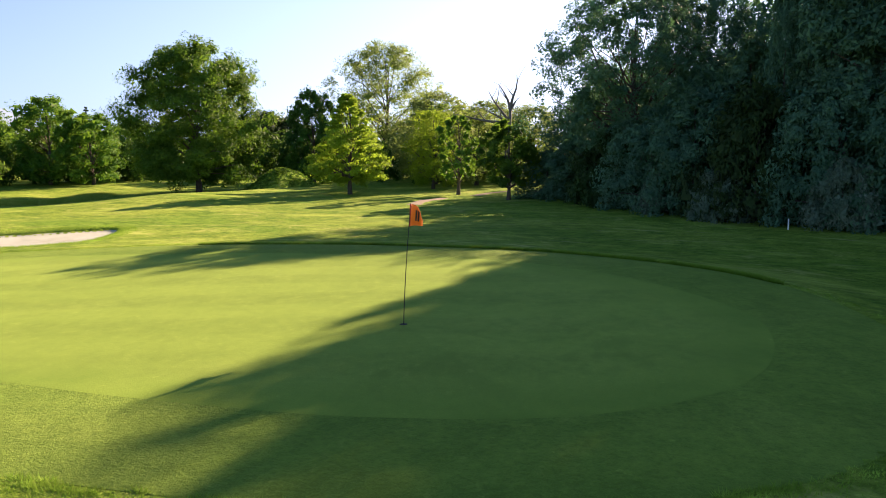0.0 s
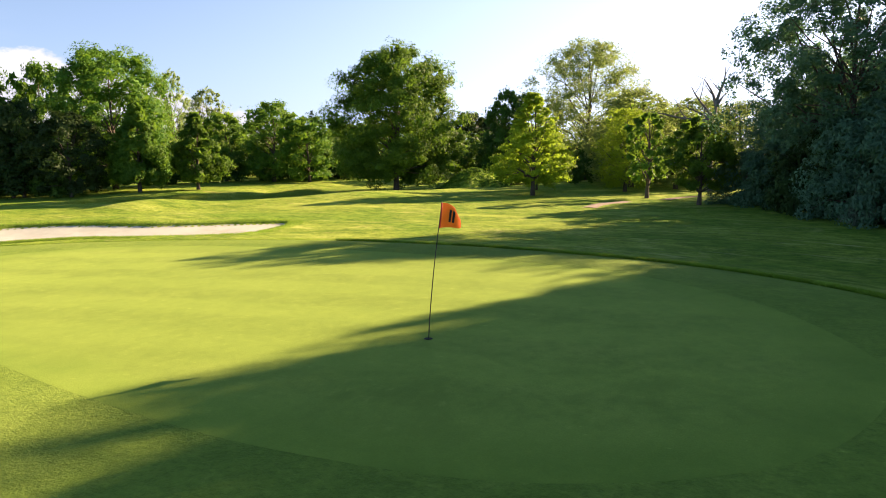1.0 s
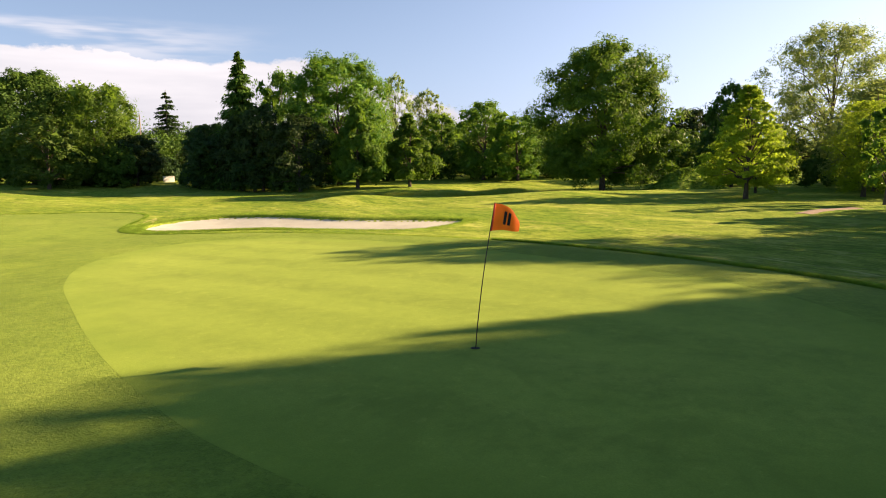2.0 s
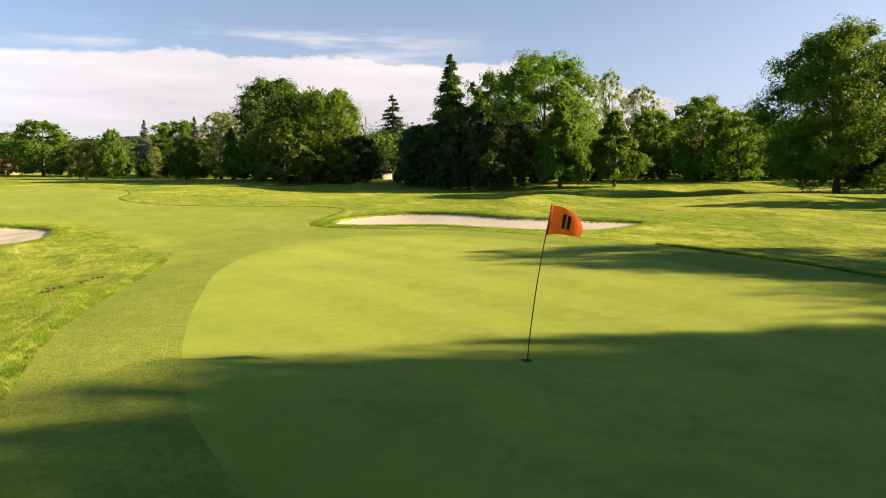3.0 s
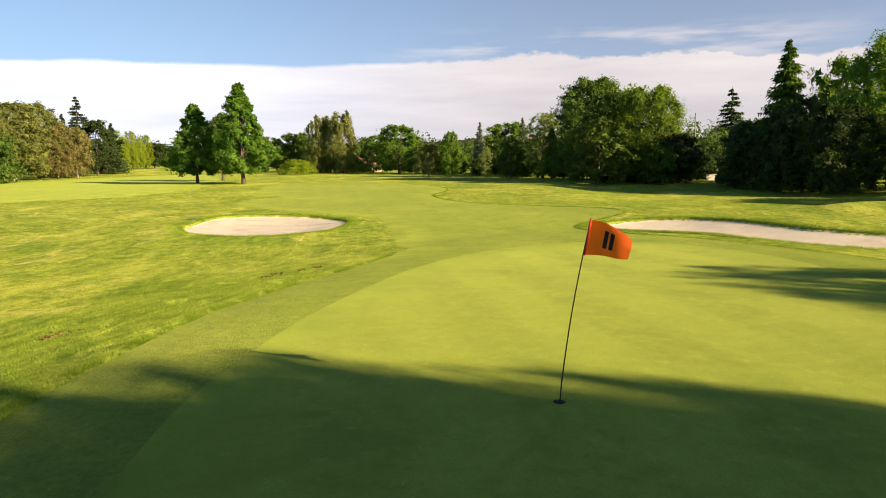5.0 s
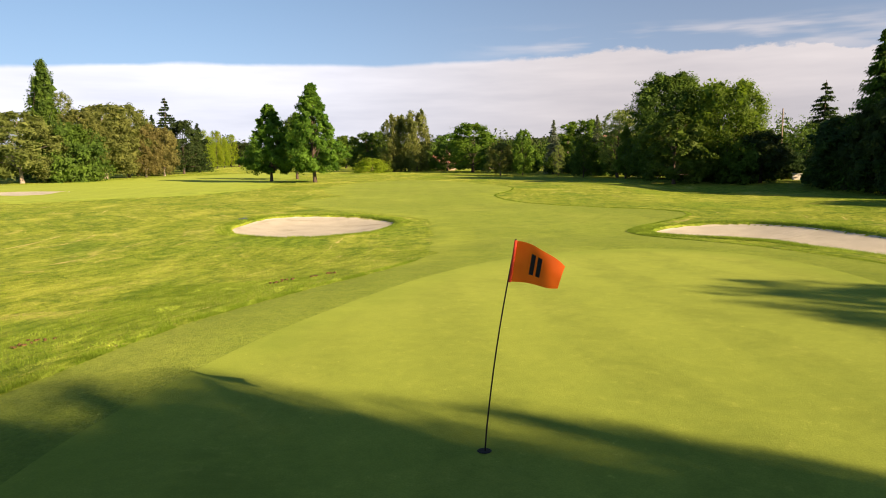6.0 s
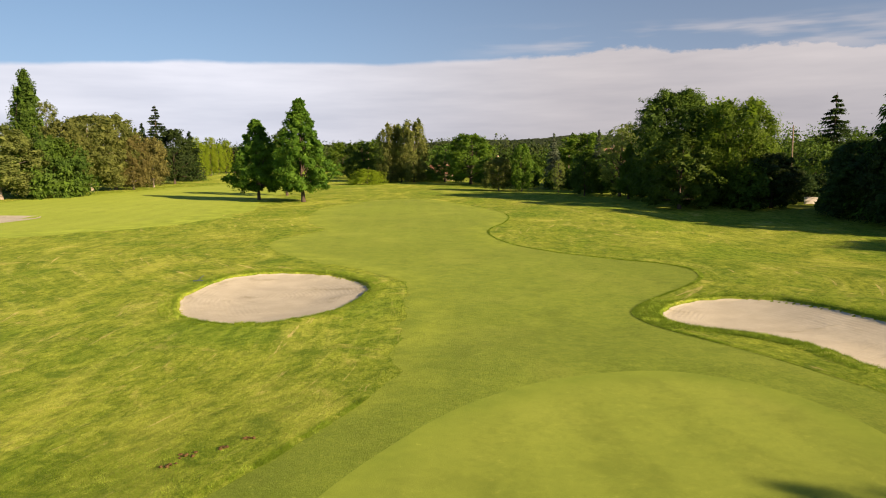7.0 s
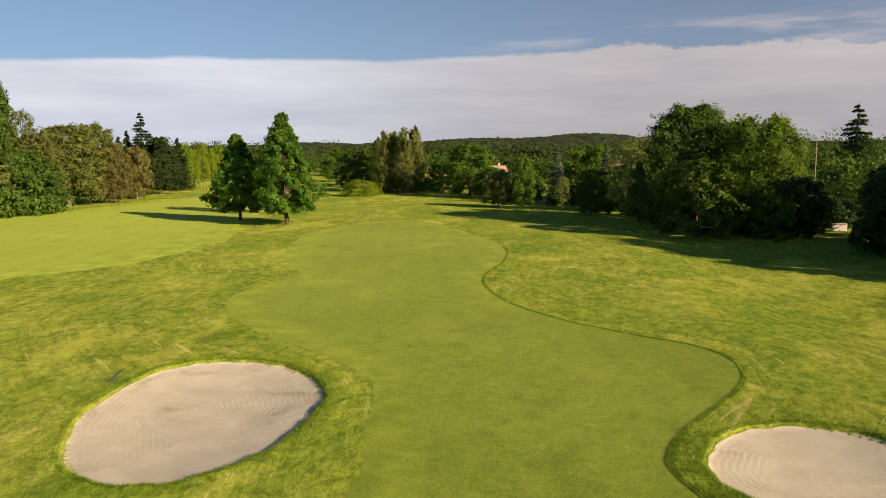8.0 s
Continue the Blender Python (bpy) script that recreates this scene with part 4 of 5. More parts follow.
own_tree(leafy("broad", "mid", 304, 5.9, 2.4, 80, 110, 0.10, 0.20, 0.20, limbs=28), "young_tree", 39.6, 0.9, "small sparse green tree at the wood's edge")
own_tree(leafy("broad", "mid", 305, 15.5, 7.4, 180, 230, 0.15, 0.08, 0.20, limbs=26), "oak_tree", 45.5, 63.5, "large spreading green oak in the tree belt", 70)
own_tree(leafy("cone", "mid", 306, 9.4, 3.7, 90, 200, 0.15, 0.12, 0.24, limbs=22), "young_tree", 42.0, 55.6, "green cone-shaped tree before the belt")
own_tree(leafy("cone", "mid", 307, 8.4, 3.6, 80, 200, 0.15, 0.14, 0.24, limbs=22, lean=-0.06), "young_tree", 47.6, 53.2, "leaning green tree on a bent trunk", 40)
own_tree(conifer("green", 308, 16.4, 4.6, 46, 19, 42, 0.24), "spruce_tree", 37.5, 72.3, "tall dark green spruce in the tree belt", category="conifer")
own_tree(leafy("broad", "green", 320, 14.7, 6.5, 210, 200, 0.16, 0.06, 0.24, limbs=24), "tree", 21.3, 96.8, "dense green tree with a domed crown", 15)
own_tree(leafy("willow", "mid", 321, 13.2, 6.1, 150, 220, 0.16, 0.05, 0.24, hang=1.4, squash=1.0, limbs=20), "willow_tree", 27.3, 90.9, "light green willow with hanging branches", 50)
own_tree(conifer("dark", 309, 17.2, 6.2, 21, 12, 52, 0.30, 0.20, 0.05), "spruce_tree", 59.0, 140.0, "thin dark spruce rising over the trees", category="conifer")
own_tree(leafy("cone", "mid", 310, 12.0, 5.2, 180, 150, 0.15, 0.14, 0.18, limbs=24), "alder_tree", -37.5, 100.2, "green tree with an open crown standing on the open fairway")
own_tree(leafy("cone", "mid", 311, 14.6, 5.6, 200, 160, 0.15, 0.13, 0.175, limbs=26, lean=-0.02), "alder_tree", -29.3, 95.5, "green pointed tree leaning on the fairway")
own_tree(leafy("broad", "green", 312, 11.0, 2.8, 50, 140, 0.16, 0.22, 0.29, limbs=16), "alder_tree", -37.0, 111.5, "dark green tree with twin trunks behind the pair")

# the wood beside the green: tall trees at its edge, plainer ones deeper in, unseen ones added behind for shade
WOOD = [(34.6, -7.2, 13.6, 6.8), (24.6, -17.3, 14.3, 4.2), (40.0, -11.8, 15.5, 4.4), (46.5, -14.5, 9.5, 4.6), (31.0, -11.2, 7.2, 3.2)]
for i, (x, y, tall, wide) in enumerate(WOOD):
    if i < 2:
        wood_tree = leafy("broad", "forest", 330 + i, tall, wide, *((230, 165, 0.115, 0.30, 0.130) if i == 0 else (140, 168, 0.145, 0.14, 0.21)), limbs=44 - 14 * i, shell=0.3)
        own_tree(wood_tree, "wood_tree", x, y, "tall dark tree in the shaded wood's edge", 40 * i)
        first = wood_tree if i == 0 else first
    else:
        k = Matrix.LocRotScale((x, y, level(x, y) - 0.05), Euler((0, 0, i * 1.7)), (wide / 6.8, wide / 6.8, tall / 13.6))
        tagged(copy_thing(first, k), "tall dark tree in the shaded wood's edge")
# out of view, added so that gaps in their crowns dapple the shade
for x, y, tall, wide in ((22.0, -19.5, 17.0, 4.2), (19.2, -21.4, 18.2, 3.6)):
    plant("airy", "forest", x, y, tall, wide, x, 0, "wood_tree", "tall open-crowned tree added unseen to dapple the shade", "trees of the wood")
# made-up spires, set so that their shadows streak the green's shaded edge
for x, y, tall, wide in ((26.7, -13.7, 13.2, 0.8), (26.1, -14.8, 14.9, 0.7), (25.6, -15.8, 15.4, 0.75), (24.9, -16.9, 15.9, 0.7)):
    plant("lombardy", "forest", x, y, tall, wide, x, 0, "wood_tree", "slender dark spire added to streak the shade", "trees of the wood")
# the trees to the south and behind the camera are added to block skylight
WOOD_FILL = [(34.0, -22.5, 19.3, 5.0), (20.0, -23.5, 19.0, 5.0), (28.0, -21.5, 18.0, 5.0), (41.5, -5.5, 8.2, 3.6), (16.5, -27.5, 18.0, 5.5), (47.0, -6.5, 8.4, 4.0),
        (11.5, -30.5, 18.0, 5.5), (25.0, -28.0, 19.0, 5.5), (4.0, -33.0, 17.0, 5.5), (-6.0, -34.0, 16.0, 5.5),
        (-17.0, -30.0, 16.0, 5.5), (54.0, -9.0, 11.0, 5.0), (62.0, -10.0, 11.0, 5.0), (42.0, -25.0, 18.0, 5.5), (46.0, -21.5, 18.2, 4.8), (48.5, -19.0, 18.5, 4.4), (37.0, -22.0, 18.0, 4.8), (33.0, -26.0, 19.0, 5.0), (28.5, -19.8, 16.4, 4.4), (39.7, -23.6, 19.9, 4.0), (32.5, -19.4, 16.0, 3.0), (29.9, -18.4, 16.8, 3.3), (44.5, -4.2, 6.6, 3.2)]
for i, (x, y, tall, wide) in enumerate(WOOD_FILL):
    plant("broad", "forest", x, y, tall, wide * 1.1, i * 1.9, 0, "wood_tree", "dark tree filling the wood, many added unseen for shade", "trees of the wood")
EDGE = [(41.3, -1.8, 3.6, 2.2), (38.6, -4.0, 4.6, 2.6), (34.6, -6.2, 5.4, 2.8), (31.2, -8.0, 6.0, 2.8), (28.0, -9.9, 6.6, 3.0), (25.0, -12.2, 7.2, 3.0), (22.5, -14.9, 6.8, 2.8),
        (20.4, -17.4, 7.4, 3.0), (17.8, -20.2, 7.5, 3.2), (33.5, -11.5, 9.0, 3.4), (29.6, -13.0, 9.5, 3.2), (23.5, -20.0, 10.0, 3.6)]
for i, (x, y, tall, wide) in enumerate(EDGE):
    if i == 0:
        shrub = leafy("bush", "forest", 350, 6.0, 3.0, 95, 190, 0.11, 0.0, 0.25, limbs=16)
        own_tree(shrub, "bush", x, y, "dense dark bush at the wood's edge", 0, "bush")
        shrub.scale = (wide / 3.0, wide / 3.0, tall / 6.0)
    else:
        k = Matrix.LocRotScale((x, y, level(x, y) - 0.05), Euler((0, 0, i * 2.1)), (wide / shrub.scale.x / 3.0, wide / shrub.scale.y / 3.0, tall / shrub.scale.z / 6.0))
        if i % 3 == 2:
            plant("bush", "dark", x, y, tall * 0.9, wide, i, 0, "bush", "low dark green bush under the wood's trees", category="bush")
        else:
            tagged(copy_thing(shrub, k), "dense dark bush at the wood's edge")
for x, y, tall, wide in ((24.6, -10.6, 2.6, 1.5), (20.6, -14.6, 3.0, 1.6), (28.8, -8.2, 2.2, 1.3)):
    plant("bush", "blue", x, y, tall, wide, x, 0, "bush", "silvery grey-green bush before the dark wood", category="bush")

# ---- flag and hole ----
M_STICK = plain_material("stick_black", (0.012, 0.012, 0.012), (0.03, 0.028, 0.025), 0.45, 20.0)
M_CUP = plain_material("cup_shade", (0.012, 0.012, 0.010), (0.02, 0.02, 0.018), 0.8, 20.0)
M_RED = plain_material("sleeve_red", (0.55, 0.045, 0.02), (0.65, 0.07, 0.03), 0.7, 30.0)
M_INK = plain_material("flag_ink", (0.012, 0.012, 0.012), (0.02, 0.02, 0.02), 0.7, 40.0)


def cloth_material():
    k = Mat("flag_cloth")
    weave, fold = k.noise(220, 2, 0.6), k.noise(6, 3, 0.5)
    c = k.mix(k.span(fold, 0.3, 0.7), (0.92, 0.135, 0.012), (0.97, 0.18, 0.016))
    k.surface(c, 0.65, 0.2, k.bump(weave, 0.25, 0.002))
    t = k.n.new("ShaderNodeBsdfTranslucent")
    t.inputs[0].default_value = (1.0, 0.26, 0.012, 1)
    m = k.n.new("ShaderNodeMixShader")
    m.inputs[0].default_value = 0.45
    k.l.new(k.p.outputs[0], m.inputs[1]), k.l.new(t.outputs[0], m.inputs[2]), k.l.new(m.outputs[0], k.out.inputs[0])
    return k.m


def flag_place(u, v):
    """A place on the flying cloth: u along it from the stick, v up it, in metres."""
    s = u / 0.48
    out = Vector((0.93, -0.36, 0)).normalized()
    side = Vector((0.36, 0.93, 0)).normalized()
    foot = Vector((0.309, -0.107, 2.105)) * ((1.73 + v) / 2.13)
    wave = 0.022 * math.sin(s * 6.2 + v * 2.0 + 0.6) * s + 0.006 * math.sin(s * 13 + v * 9) * s
    curl = max(0.0, s + v / 0.39 - 1.25) ** 2                # the upper corner blows back and down
    sag = 0.005 * s + 0.025 * s * s + 0.19 * v / 0.39 * s ** 2.2
    return foot + out * (u * 0.965 - 0.05 * curl) + side * (wave + 0.20 * curl) + Vector((0, 0, 0.015 * math.sin(s * 6 + v * 5) * s - sag - 0.05 * curl))


def golf_flag():
    thing = tagged(new("golf_flag"), "orange flag on a leaning thin black stick in the hole", "golf flag")
    verts, faces = [], []
    top = Vector((0.309, -0.107, 2.115))
    line = [top * (k / 10) + Vector((-0.03, 0.01, 0)) * math.sin(math.pi * k / 10) for k in range(11)]
    line[0] = Vector((0, 0, -0.1))
    tube(verts, faces, line, [0.0085 - 0.0002 * k for k in range(11)], 10)
    part("stick", mesh_of("stick", verts, faces, M_STICK), thing)
    verts, faces = [], []
    tube(verts, faces, [flag_place(0, v) for v in (-0.005, 0.13, 0.26, 0.395)], [0.014] * 4, 10)
    part("sleeve", mesh_of("sleeve", verts, faces, M_RED), thing, "red sleeve round the stick")
    nu, nv = 40, 24
    verts, faces = [], []
    for i in range(nu + 1):
        for j in range(nv + 1):
            verts.append(tuple(flag_place(0.48 * i / nu, 0.39 * j / nv)))
    for i in range(nu):
        for j in range(nv):
            a = i * (nv + 1) + j
            faces.append((a, a + nv + 1, a + nv + 2, a + 1))
    cloth = part("cloth", mesh_of("cloth", verts, faces, cloth_material()), thing, "orange waving flag cloth")
    # the number, on both faces
    font = bpy.data.curves.new("number", "FONT")
    font.body, font.align_x, font.align_y, font.size, font.offset = "11", "CENTER", "CENTER", 0.27, 0.014
    font.space_character = 0.62
    ghost = bpy.data.objects.new("number", font)
    scene.collection.objects.link(ghost)
    flat = bpy.data.meshes.new_from_object(ghost.evaluated_get(bpy.context.evaluated_depsgraph_get()))
    bpy.data.objects.remove(ghost)
    for sign in (1, -1):
        me = flat.copy()
        bm = bmesh.new()
        bm.from_mesh(me)
        bmesh.ops.subdivide_edges(bm, edges=bm.edges, cuts=3, use_grid_fill=True)
        for v in bm.verts:
            p = flag_place(0.235 + sign * v.co.x * 0.8, 0.185 + v.co.y)
            n = (flag_place(0.245 + sign * v.co.x * 0.8, 0.185 + v.co.y) - p).cross(flag_place(0.235 + sign * v.co.x * 0.8, 0.195 + v.co.y) - p).normalized()
            v.co = p + n * 0.002 * sign
        bm.to_mesh(me)
        bm.free()
        me.materials.clear()
        me.materials.append(M_INK)
        ink = new("number", me)
        ink.parent = cloth
        tagged(ink, "black printed number eleven")


golf_flag()


def hole_cup():
    verts, faces = [], []
    z = level(0, 0) + 0.018
    for r, h in ((0.072, 0.002), (0.060, 0.006), (0.054, 0.004), (0.052, -0.10)):
        for k in range(28):
            a = 2 * math.pi * k / 28
            verts.append((r * math.cos(a), r * math.sin(a), z + h))
    for ring in range(3):
        for k in range(28):
            a, b = ring * 28 + k, ring * 28 + (k + 1) % 28
            faces.append((a, b, b + 28, a + 28))
    faces.append([84 + k for k in range(28)])
    # a black disc closes the cup and stands for the shade inside the hole
    verts += [(0.058 * math.cos(2 * math.pi * k / 28), 0.058 * math.sin(2 * math.pi * k / 28), z + 0.004) for k in range(28)]
    faces.append([112 + k for k in range(28)])
    tagged(new("hole_cup", mesh_of("hole_cup", verts, faces, M_CUP, False)), "black disc on the putting green as the hole's shade", "golf hole")


hole_cup()

# ---- dead tree, mound, stake, poles ----


def dead_tree(x, y, tall):
    rng = random.Random(8)
    trunk_v, trunk_f, boughs = [], [], []

    def grow(start, way, length, thick, depth):
        line, radii, p, d = [start], [thick], start.copy(), way.copy()
        for k in range(5):
            d = (d + Vector((rng.uniform(-0.22, 0.22), rng.uniform(-0.22, 0.22), rng.uniform(-0.05, 0.16)))).normalized()
            p = p + d * length / 5
            line.append(p.copy())
            radii.append(thick * (1 - 0.16 * (k + 1)))
        tube(*boughs[-1], line, radii, 5)
        if depth:
            for k in range(rng.choice((2, 3))):
                j = rng.randint(2, 5)
                turn = Vector((rng.uniform(-1, 1), rng.uniform(-1, 1), rng.uniform(-0.1, 0.7))).normalized()
                grow(line[j], (d * 0.5 + turn * 0.8).normalized(), length * rng.uniform(0.45, 0.65), radii[j] * 0.6, depth - 1)

    line = [Vector((0.10 * math.sin(k * 1.1), 0.16 * math.sin(k * 0.8), tall * 0.72 * k / 6 - (0.1 if k == 0 else 0))) for k in range(7)]
    tube(trunk_v, trunk_f, line, [0.30 - 0.028 * k for k in range(7)], 8)
    for way, where, length in (((-0.1, 1.0, 0.12), 5, 5.6), ((0.1, 0.8, 0.9), 5, 3.6), ((0.0, -0.12, 1.3), 6, 3.4), ((0.2, 0.45, 1.1), 6, 2.8),
                               ((-0.2, 0.9, 0.15), 5, 2.6), ((0.3, -0.7, 0.8), 6, 1.3)):
        boughs.append(([], []))
        grow(line[where], Vector(way).normalized(), length, 0.17, 2)
    thing = tagged(new("dead_tree"), "bare grey dead tree with broken forking limbs", "dead tree")
    thing.location = (x, y, level(x, y))
    part("trunk", mesh_of("trunk", trunk_v, trunk_f, M_DEAD), thing)
    for verts, faces in boughs:
        part("limb", mesh_of("limb", verts, faces, M_DEAD), thing)


dead_tree(57.0, 2.1, 10.2)


def overgrown_mound(x, y, tall, wide):
    """A heap of earth under a coat of creepers."""
    rng = np.random.default_rng(9)
    n, rings = 40, 12
    verts, faces = [], []
    for i in range(rings + 1):
        t = i / rings
        for k in range(n):
            a = 2 * math.pi * k / n
            r = wide * t * (1 + 0.08 * math.sin(a * 3 + 1) + 0.05 * math.sin(a * 7))
            verts.append((r * math.cos(a), r * math.sin(a) * 0.8, tall * math.cos(t * math.pi / 2) ** 1.15 * (1 + 0.06 * math.sin(a * 5 + t * 9)) - (0.15 if i == rings else 0)))
    for i in range(rings):
        for k in range(n):
            a, b = i * n + k, i * n + (k + 1) % n
            faces.append((a, a + n, b + n, b))
    thing = tagged(new("overgrown_mound"), "earth mound overgrown with bright green creepers", "mound")
    thing.matrix_basis = pose(x, y, level(x, y), 0, 0, 30)
    part("mound", mesh_of("mound", verts, faces, M_ROUGH), thing)
    at = np.array(verts)[rng.integers(0, len(verts), 1500)] + rng.normal(size=(1500, 3)) * [0.12, 0.12, 0.03]
    at[:, 2] = np.maximum(at[:, 2], 0.05)
    part("creepers", quads(sprays(rng, at, np.full(1500, 0.16), 10, 0.09, 0.6), LEAF["mid"], "creepers"), thing, "bright green creeper leaves")


overgrown_mound(61.6, 26.9, 1.95, 4.7)

M_WHITE = plain_material("white_paint", (0.80, 0.80, 0.78), (0.86, 0.86, 0.84), 0.6, 4.0)
M_POLE = bark_material("pole_wood", (0.16, 0.13, 0.10), (0.26, 0.22, 0.17))


def marker_stake(x, y, tall):
    bm = bmesh.new()
    bmesh.ops.create_cone(bm, cap_ends=True, segments=10, radius1=0.03, radius2=0.028, depth=tall)
    bmesh.ops.translate(bm, verts=bm.verts, vec=(0, 0, tall / 2 - 0.05))
    cap = bmesh.ops.create_cone(bm, cap_ends=True, segments=10, radius1=0.028, radius2=0.008, depth=0.04)
    bmesh.ops.translate(bm, verts=cap["verts"], vec=(0, 0, tall - 0.03))
    me = bpy.data.meshes.new("marker_stake")
    bm.to_mesh(me), bm.free()
    me.materials.append(M_WHITE)
    ob = tagged(new("marker_stake", me), "short white boundary stake before the wood", "stake")
    ob.location = (x, y, level(x, y))


marker_stake(21.0, -12.6, 0.5)


def utility_pole(x, y, tall):
    verts, faces = [], []
    tube(verts, faces, [(0, 0, -0.2), (0.02, 0, tall * 0.5), (0, 0, tall - 0.06), (0, 0, tall)], [0.13, 0.11, 0.09, 0.05], 10)
    pole = tagged(new("utility_pole", mesh_of("utility_pole", verts, faces, M_POLE)), "plain wooden utility pole among the trees", "utility pole", "utility poles")
    pole.location = (x, y, level(x, y))


for x, y, tall in ((40.5, 109.0, 10.2), (11.2, 156.0, 9.2), (-40.0, 188.7, 9.2)):
    utility_pole(x, y, tall)

# ---- houses behind the trees ----
M_TILE = plain_material("roof_tile", (0.21, 0.105, 0.075), (0.29, 0.155, 0.115), 0.85, 1.6, relief=0.05)
M_TILE_DARK = plain_material("roof_tile_dark", (0.13, 0.07, 0.06), (0.20, 0.11, 0.09), 0.85, 1.6, relief=0.05)
M_TILE_PALE = plain_material("roof_tile_pale", (0.34, 0.24, 0.19), (0.43, 0.32, 0.26), 0.85, 1.6, relief=0.05)
M_WALL = plain_material("house_wall", (0.40, 0.31, 0.24), (0.50, 0.40, 0.31), 0.9, 1.2)
M_PANE = plain_material("window_glass", (0.03, 0.035, 0.04), (0.05, 0.055, 0.06), 0.08, 2.0, 0.5)


def box(bm, lo, hi):
    got = bmesh.ops.create_cube(bm, size=1.0)["verts"]
    bmesh.ops.scale(bm, verts=got, vec=[b - a for a, b in zip(lo, hi)])
    bmesh.ops.translate(bm, verts=got, vec=[(a + b) / 2 for a, b in zip(lo, hi)])


def block(name, lo, hi, material, parent, label="", soft=0.02):
    bm = bmesh.new()
    box(bm, lo, hi)
    bmesh.ops.bevel(bm, geom=bm.edges, offset=soft, segments=1, affect="EDGES")
    me = bpy.data.meshes.new(name)
    bm.to_mesh(me), bm.free()
    me.materials.append(material)
    return part(name, me, parent, label)


def house(x, y, turn, long, deep, eaves, ridge, tile, words):
    thing = tagged(new("house"), words, "house", "houses behind the trees")
    thing.matrix_basis = pose(x, y, level(x, y), 0, 0, turn)
    a, b = long / 2, deep / 2
    verts = [(-a, -b, -0.1), (a, -b, -0.1), (a, b, -0.1), (-a, b, -0.1), (-a, -b, eaves), (a, -b, eaves), (a, b, eaves), (-a, b, eaves), (-a, 0, ridge - 0.1), (a, 0, ridge - 0.1)]
    faces = [(0, 1, 5, 4), (2, 3, 7, 6), (1, 2, 6, 9, 5), (3, 0, 4, 8, 7)]
    part("wall", mesh_of("wall", verts, faces, M_WALL, False), thing)
    for s in (-1, 1):
        e, slope = 0.5, (ridge - eaves) / b
        lo = eaves - e * slope
        p = [(-a - e, s * (b + e), lo), (a + e, s * (b + e), lo), (a + e, 0, ridge), (-a - e, 0, ridge)]
        verts = p + [(u, v, w + 0.18) for u, v, w in p]
        faces = [(0, 1, 2, 3), (4, 5, 6, 7), (0, 1, 5, 4), (1, 2, 6, 5), (2, 3, 7, 6), (3, 0, 4, 7)]
        part("roof", mesh_of("roof", verts, faces, tile, False), thing)
    block("chimney", (a * 0.4, 0.4, ridge - 0.9), (a * 0.4 + 0.6, 1.0, ridge + 0.9), M_WALL, thing, "pale chimney")
    for k in (-0.55, 0.0, 0.55):
        w = block("window", (k * a - 0.5, -b - 0.06, 0.9), (k * a + 0.5, -b + 0.05, 2.1), M_WHITE, thing)
        block("pane", (k * a - 0.42, -b - 0.075, 0.98), (k * a + 0.42, -b - 0.03, 2.02), M_PANE, w, soft=0.005)


house(-18.8, 178.5, 12, 5.4, 6.0, 2.0, 3.7, M_TILE, "low house with a terracotta tiled roof behind trees")
house(18.5, 141.5, 60, 9.0, 7.5, 4.2, 7.2, M_TILE_DARK, "house with a dark tiled gable roof behind trees")
house(-6.6, 200.0, 20, 5.0, 6.0, 3.4, 5.2, M_TILE_PALE, "pale house mostly hidden behind the tree row")
plant("bush", "dark", 38.0, 94.6, 3.4, 2.6, 0.4, 0, "bush", "dark bush behind the white garden block", category="bush")
plant("bush", "dark", 36.2, 96.2, 4.2, 2.6, 2.4, 0, "bush", "dark bush behind the white garden block", category="bush")
# a plain white block with a coping, in place of white garden furniture
garden_wall = tagged(new("garden_wall"), "low white block standing in for garden furniture under dark trees", "wall")
garden_wall.matrix_basis = pose(36.6, 91.0, level(36.6, 91.0), 0, 0, -12)
block("wall", (-0.75, -0.12, -0.05), (0.75, 0.12, 0.75), M_WHITE, garden_wall)
block("coping", (-0.8, -0.17, 0.75), (0.8, 0.17, 0.82), M_WHITE, garden_wall)

# ---- distance ----


def hill(name, cx, cy, rx, ry, tall, turn, material, words):
    """A far wooded rise with a bumpy canopy."""
    n = 150
    u, v = np.meshgrid(np.linspace(-1, 1, n), np.linspace(-1, 1, n // 2), indexing="ij")
    c, s = math.cos(turn), math.sin(turn)
    x, y = cx + u * rx * c - v * ry * s, cy + u * rx * s + v * ry * c
    z = tall * np.cos(np.clip(np.hypot(np.abs(u) ** 1.7, v), 0, 1) * math.pi / 2) ** 1.2 * (1 + 0.10 * np.sin(u * 7 + 1) + 0.07 * np.sin(u * 15))
    rng = np.random.default_rng(3)
    z += rng.random(z.shape) * 5.0 * (np.hypot(u, v) < 0.98) - 3.5
    verts = np.stack([x, y, z], -1).reshape(-1, 3).tolist()
    m = n // 2
    faces = [(i * m + j, (i + 1) * m + j, (i + 1) * m + j + 1, i * m + j + 1) for i in range(n - 1) for j in range(m - 1)]
    tagged(new(name, mesh_of(name, verts, faces, material)), words, "hill", kind="structure")


def wood_material():
    k = Mat("far_wood")
    a, b = k.noise(0.05, 4, 0.6), k.noise(0.35, 3, 0.6)
    c = k.mix(k.span(a, 0.35, 0.65), (0.034, 0.054, 0.026), (0.062, 0.090, 0.038))
    c = k.mix(k.span(b, 0.35, 0.65, 0.6, 0.0), c, (0.018, 0.030, 0.020))
    k.surface(c, 0.95, 0.05, k.bump(b, 1.0, 3.0))
    return k.m


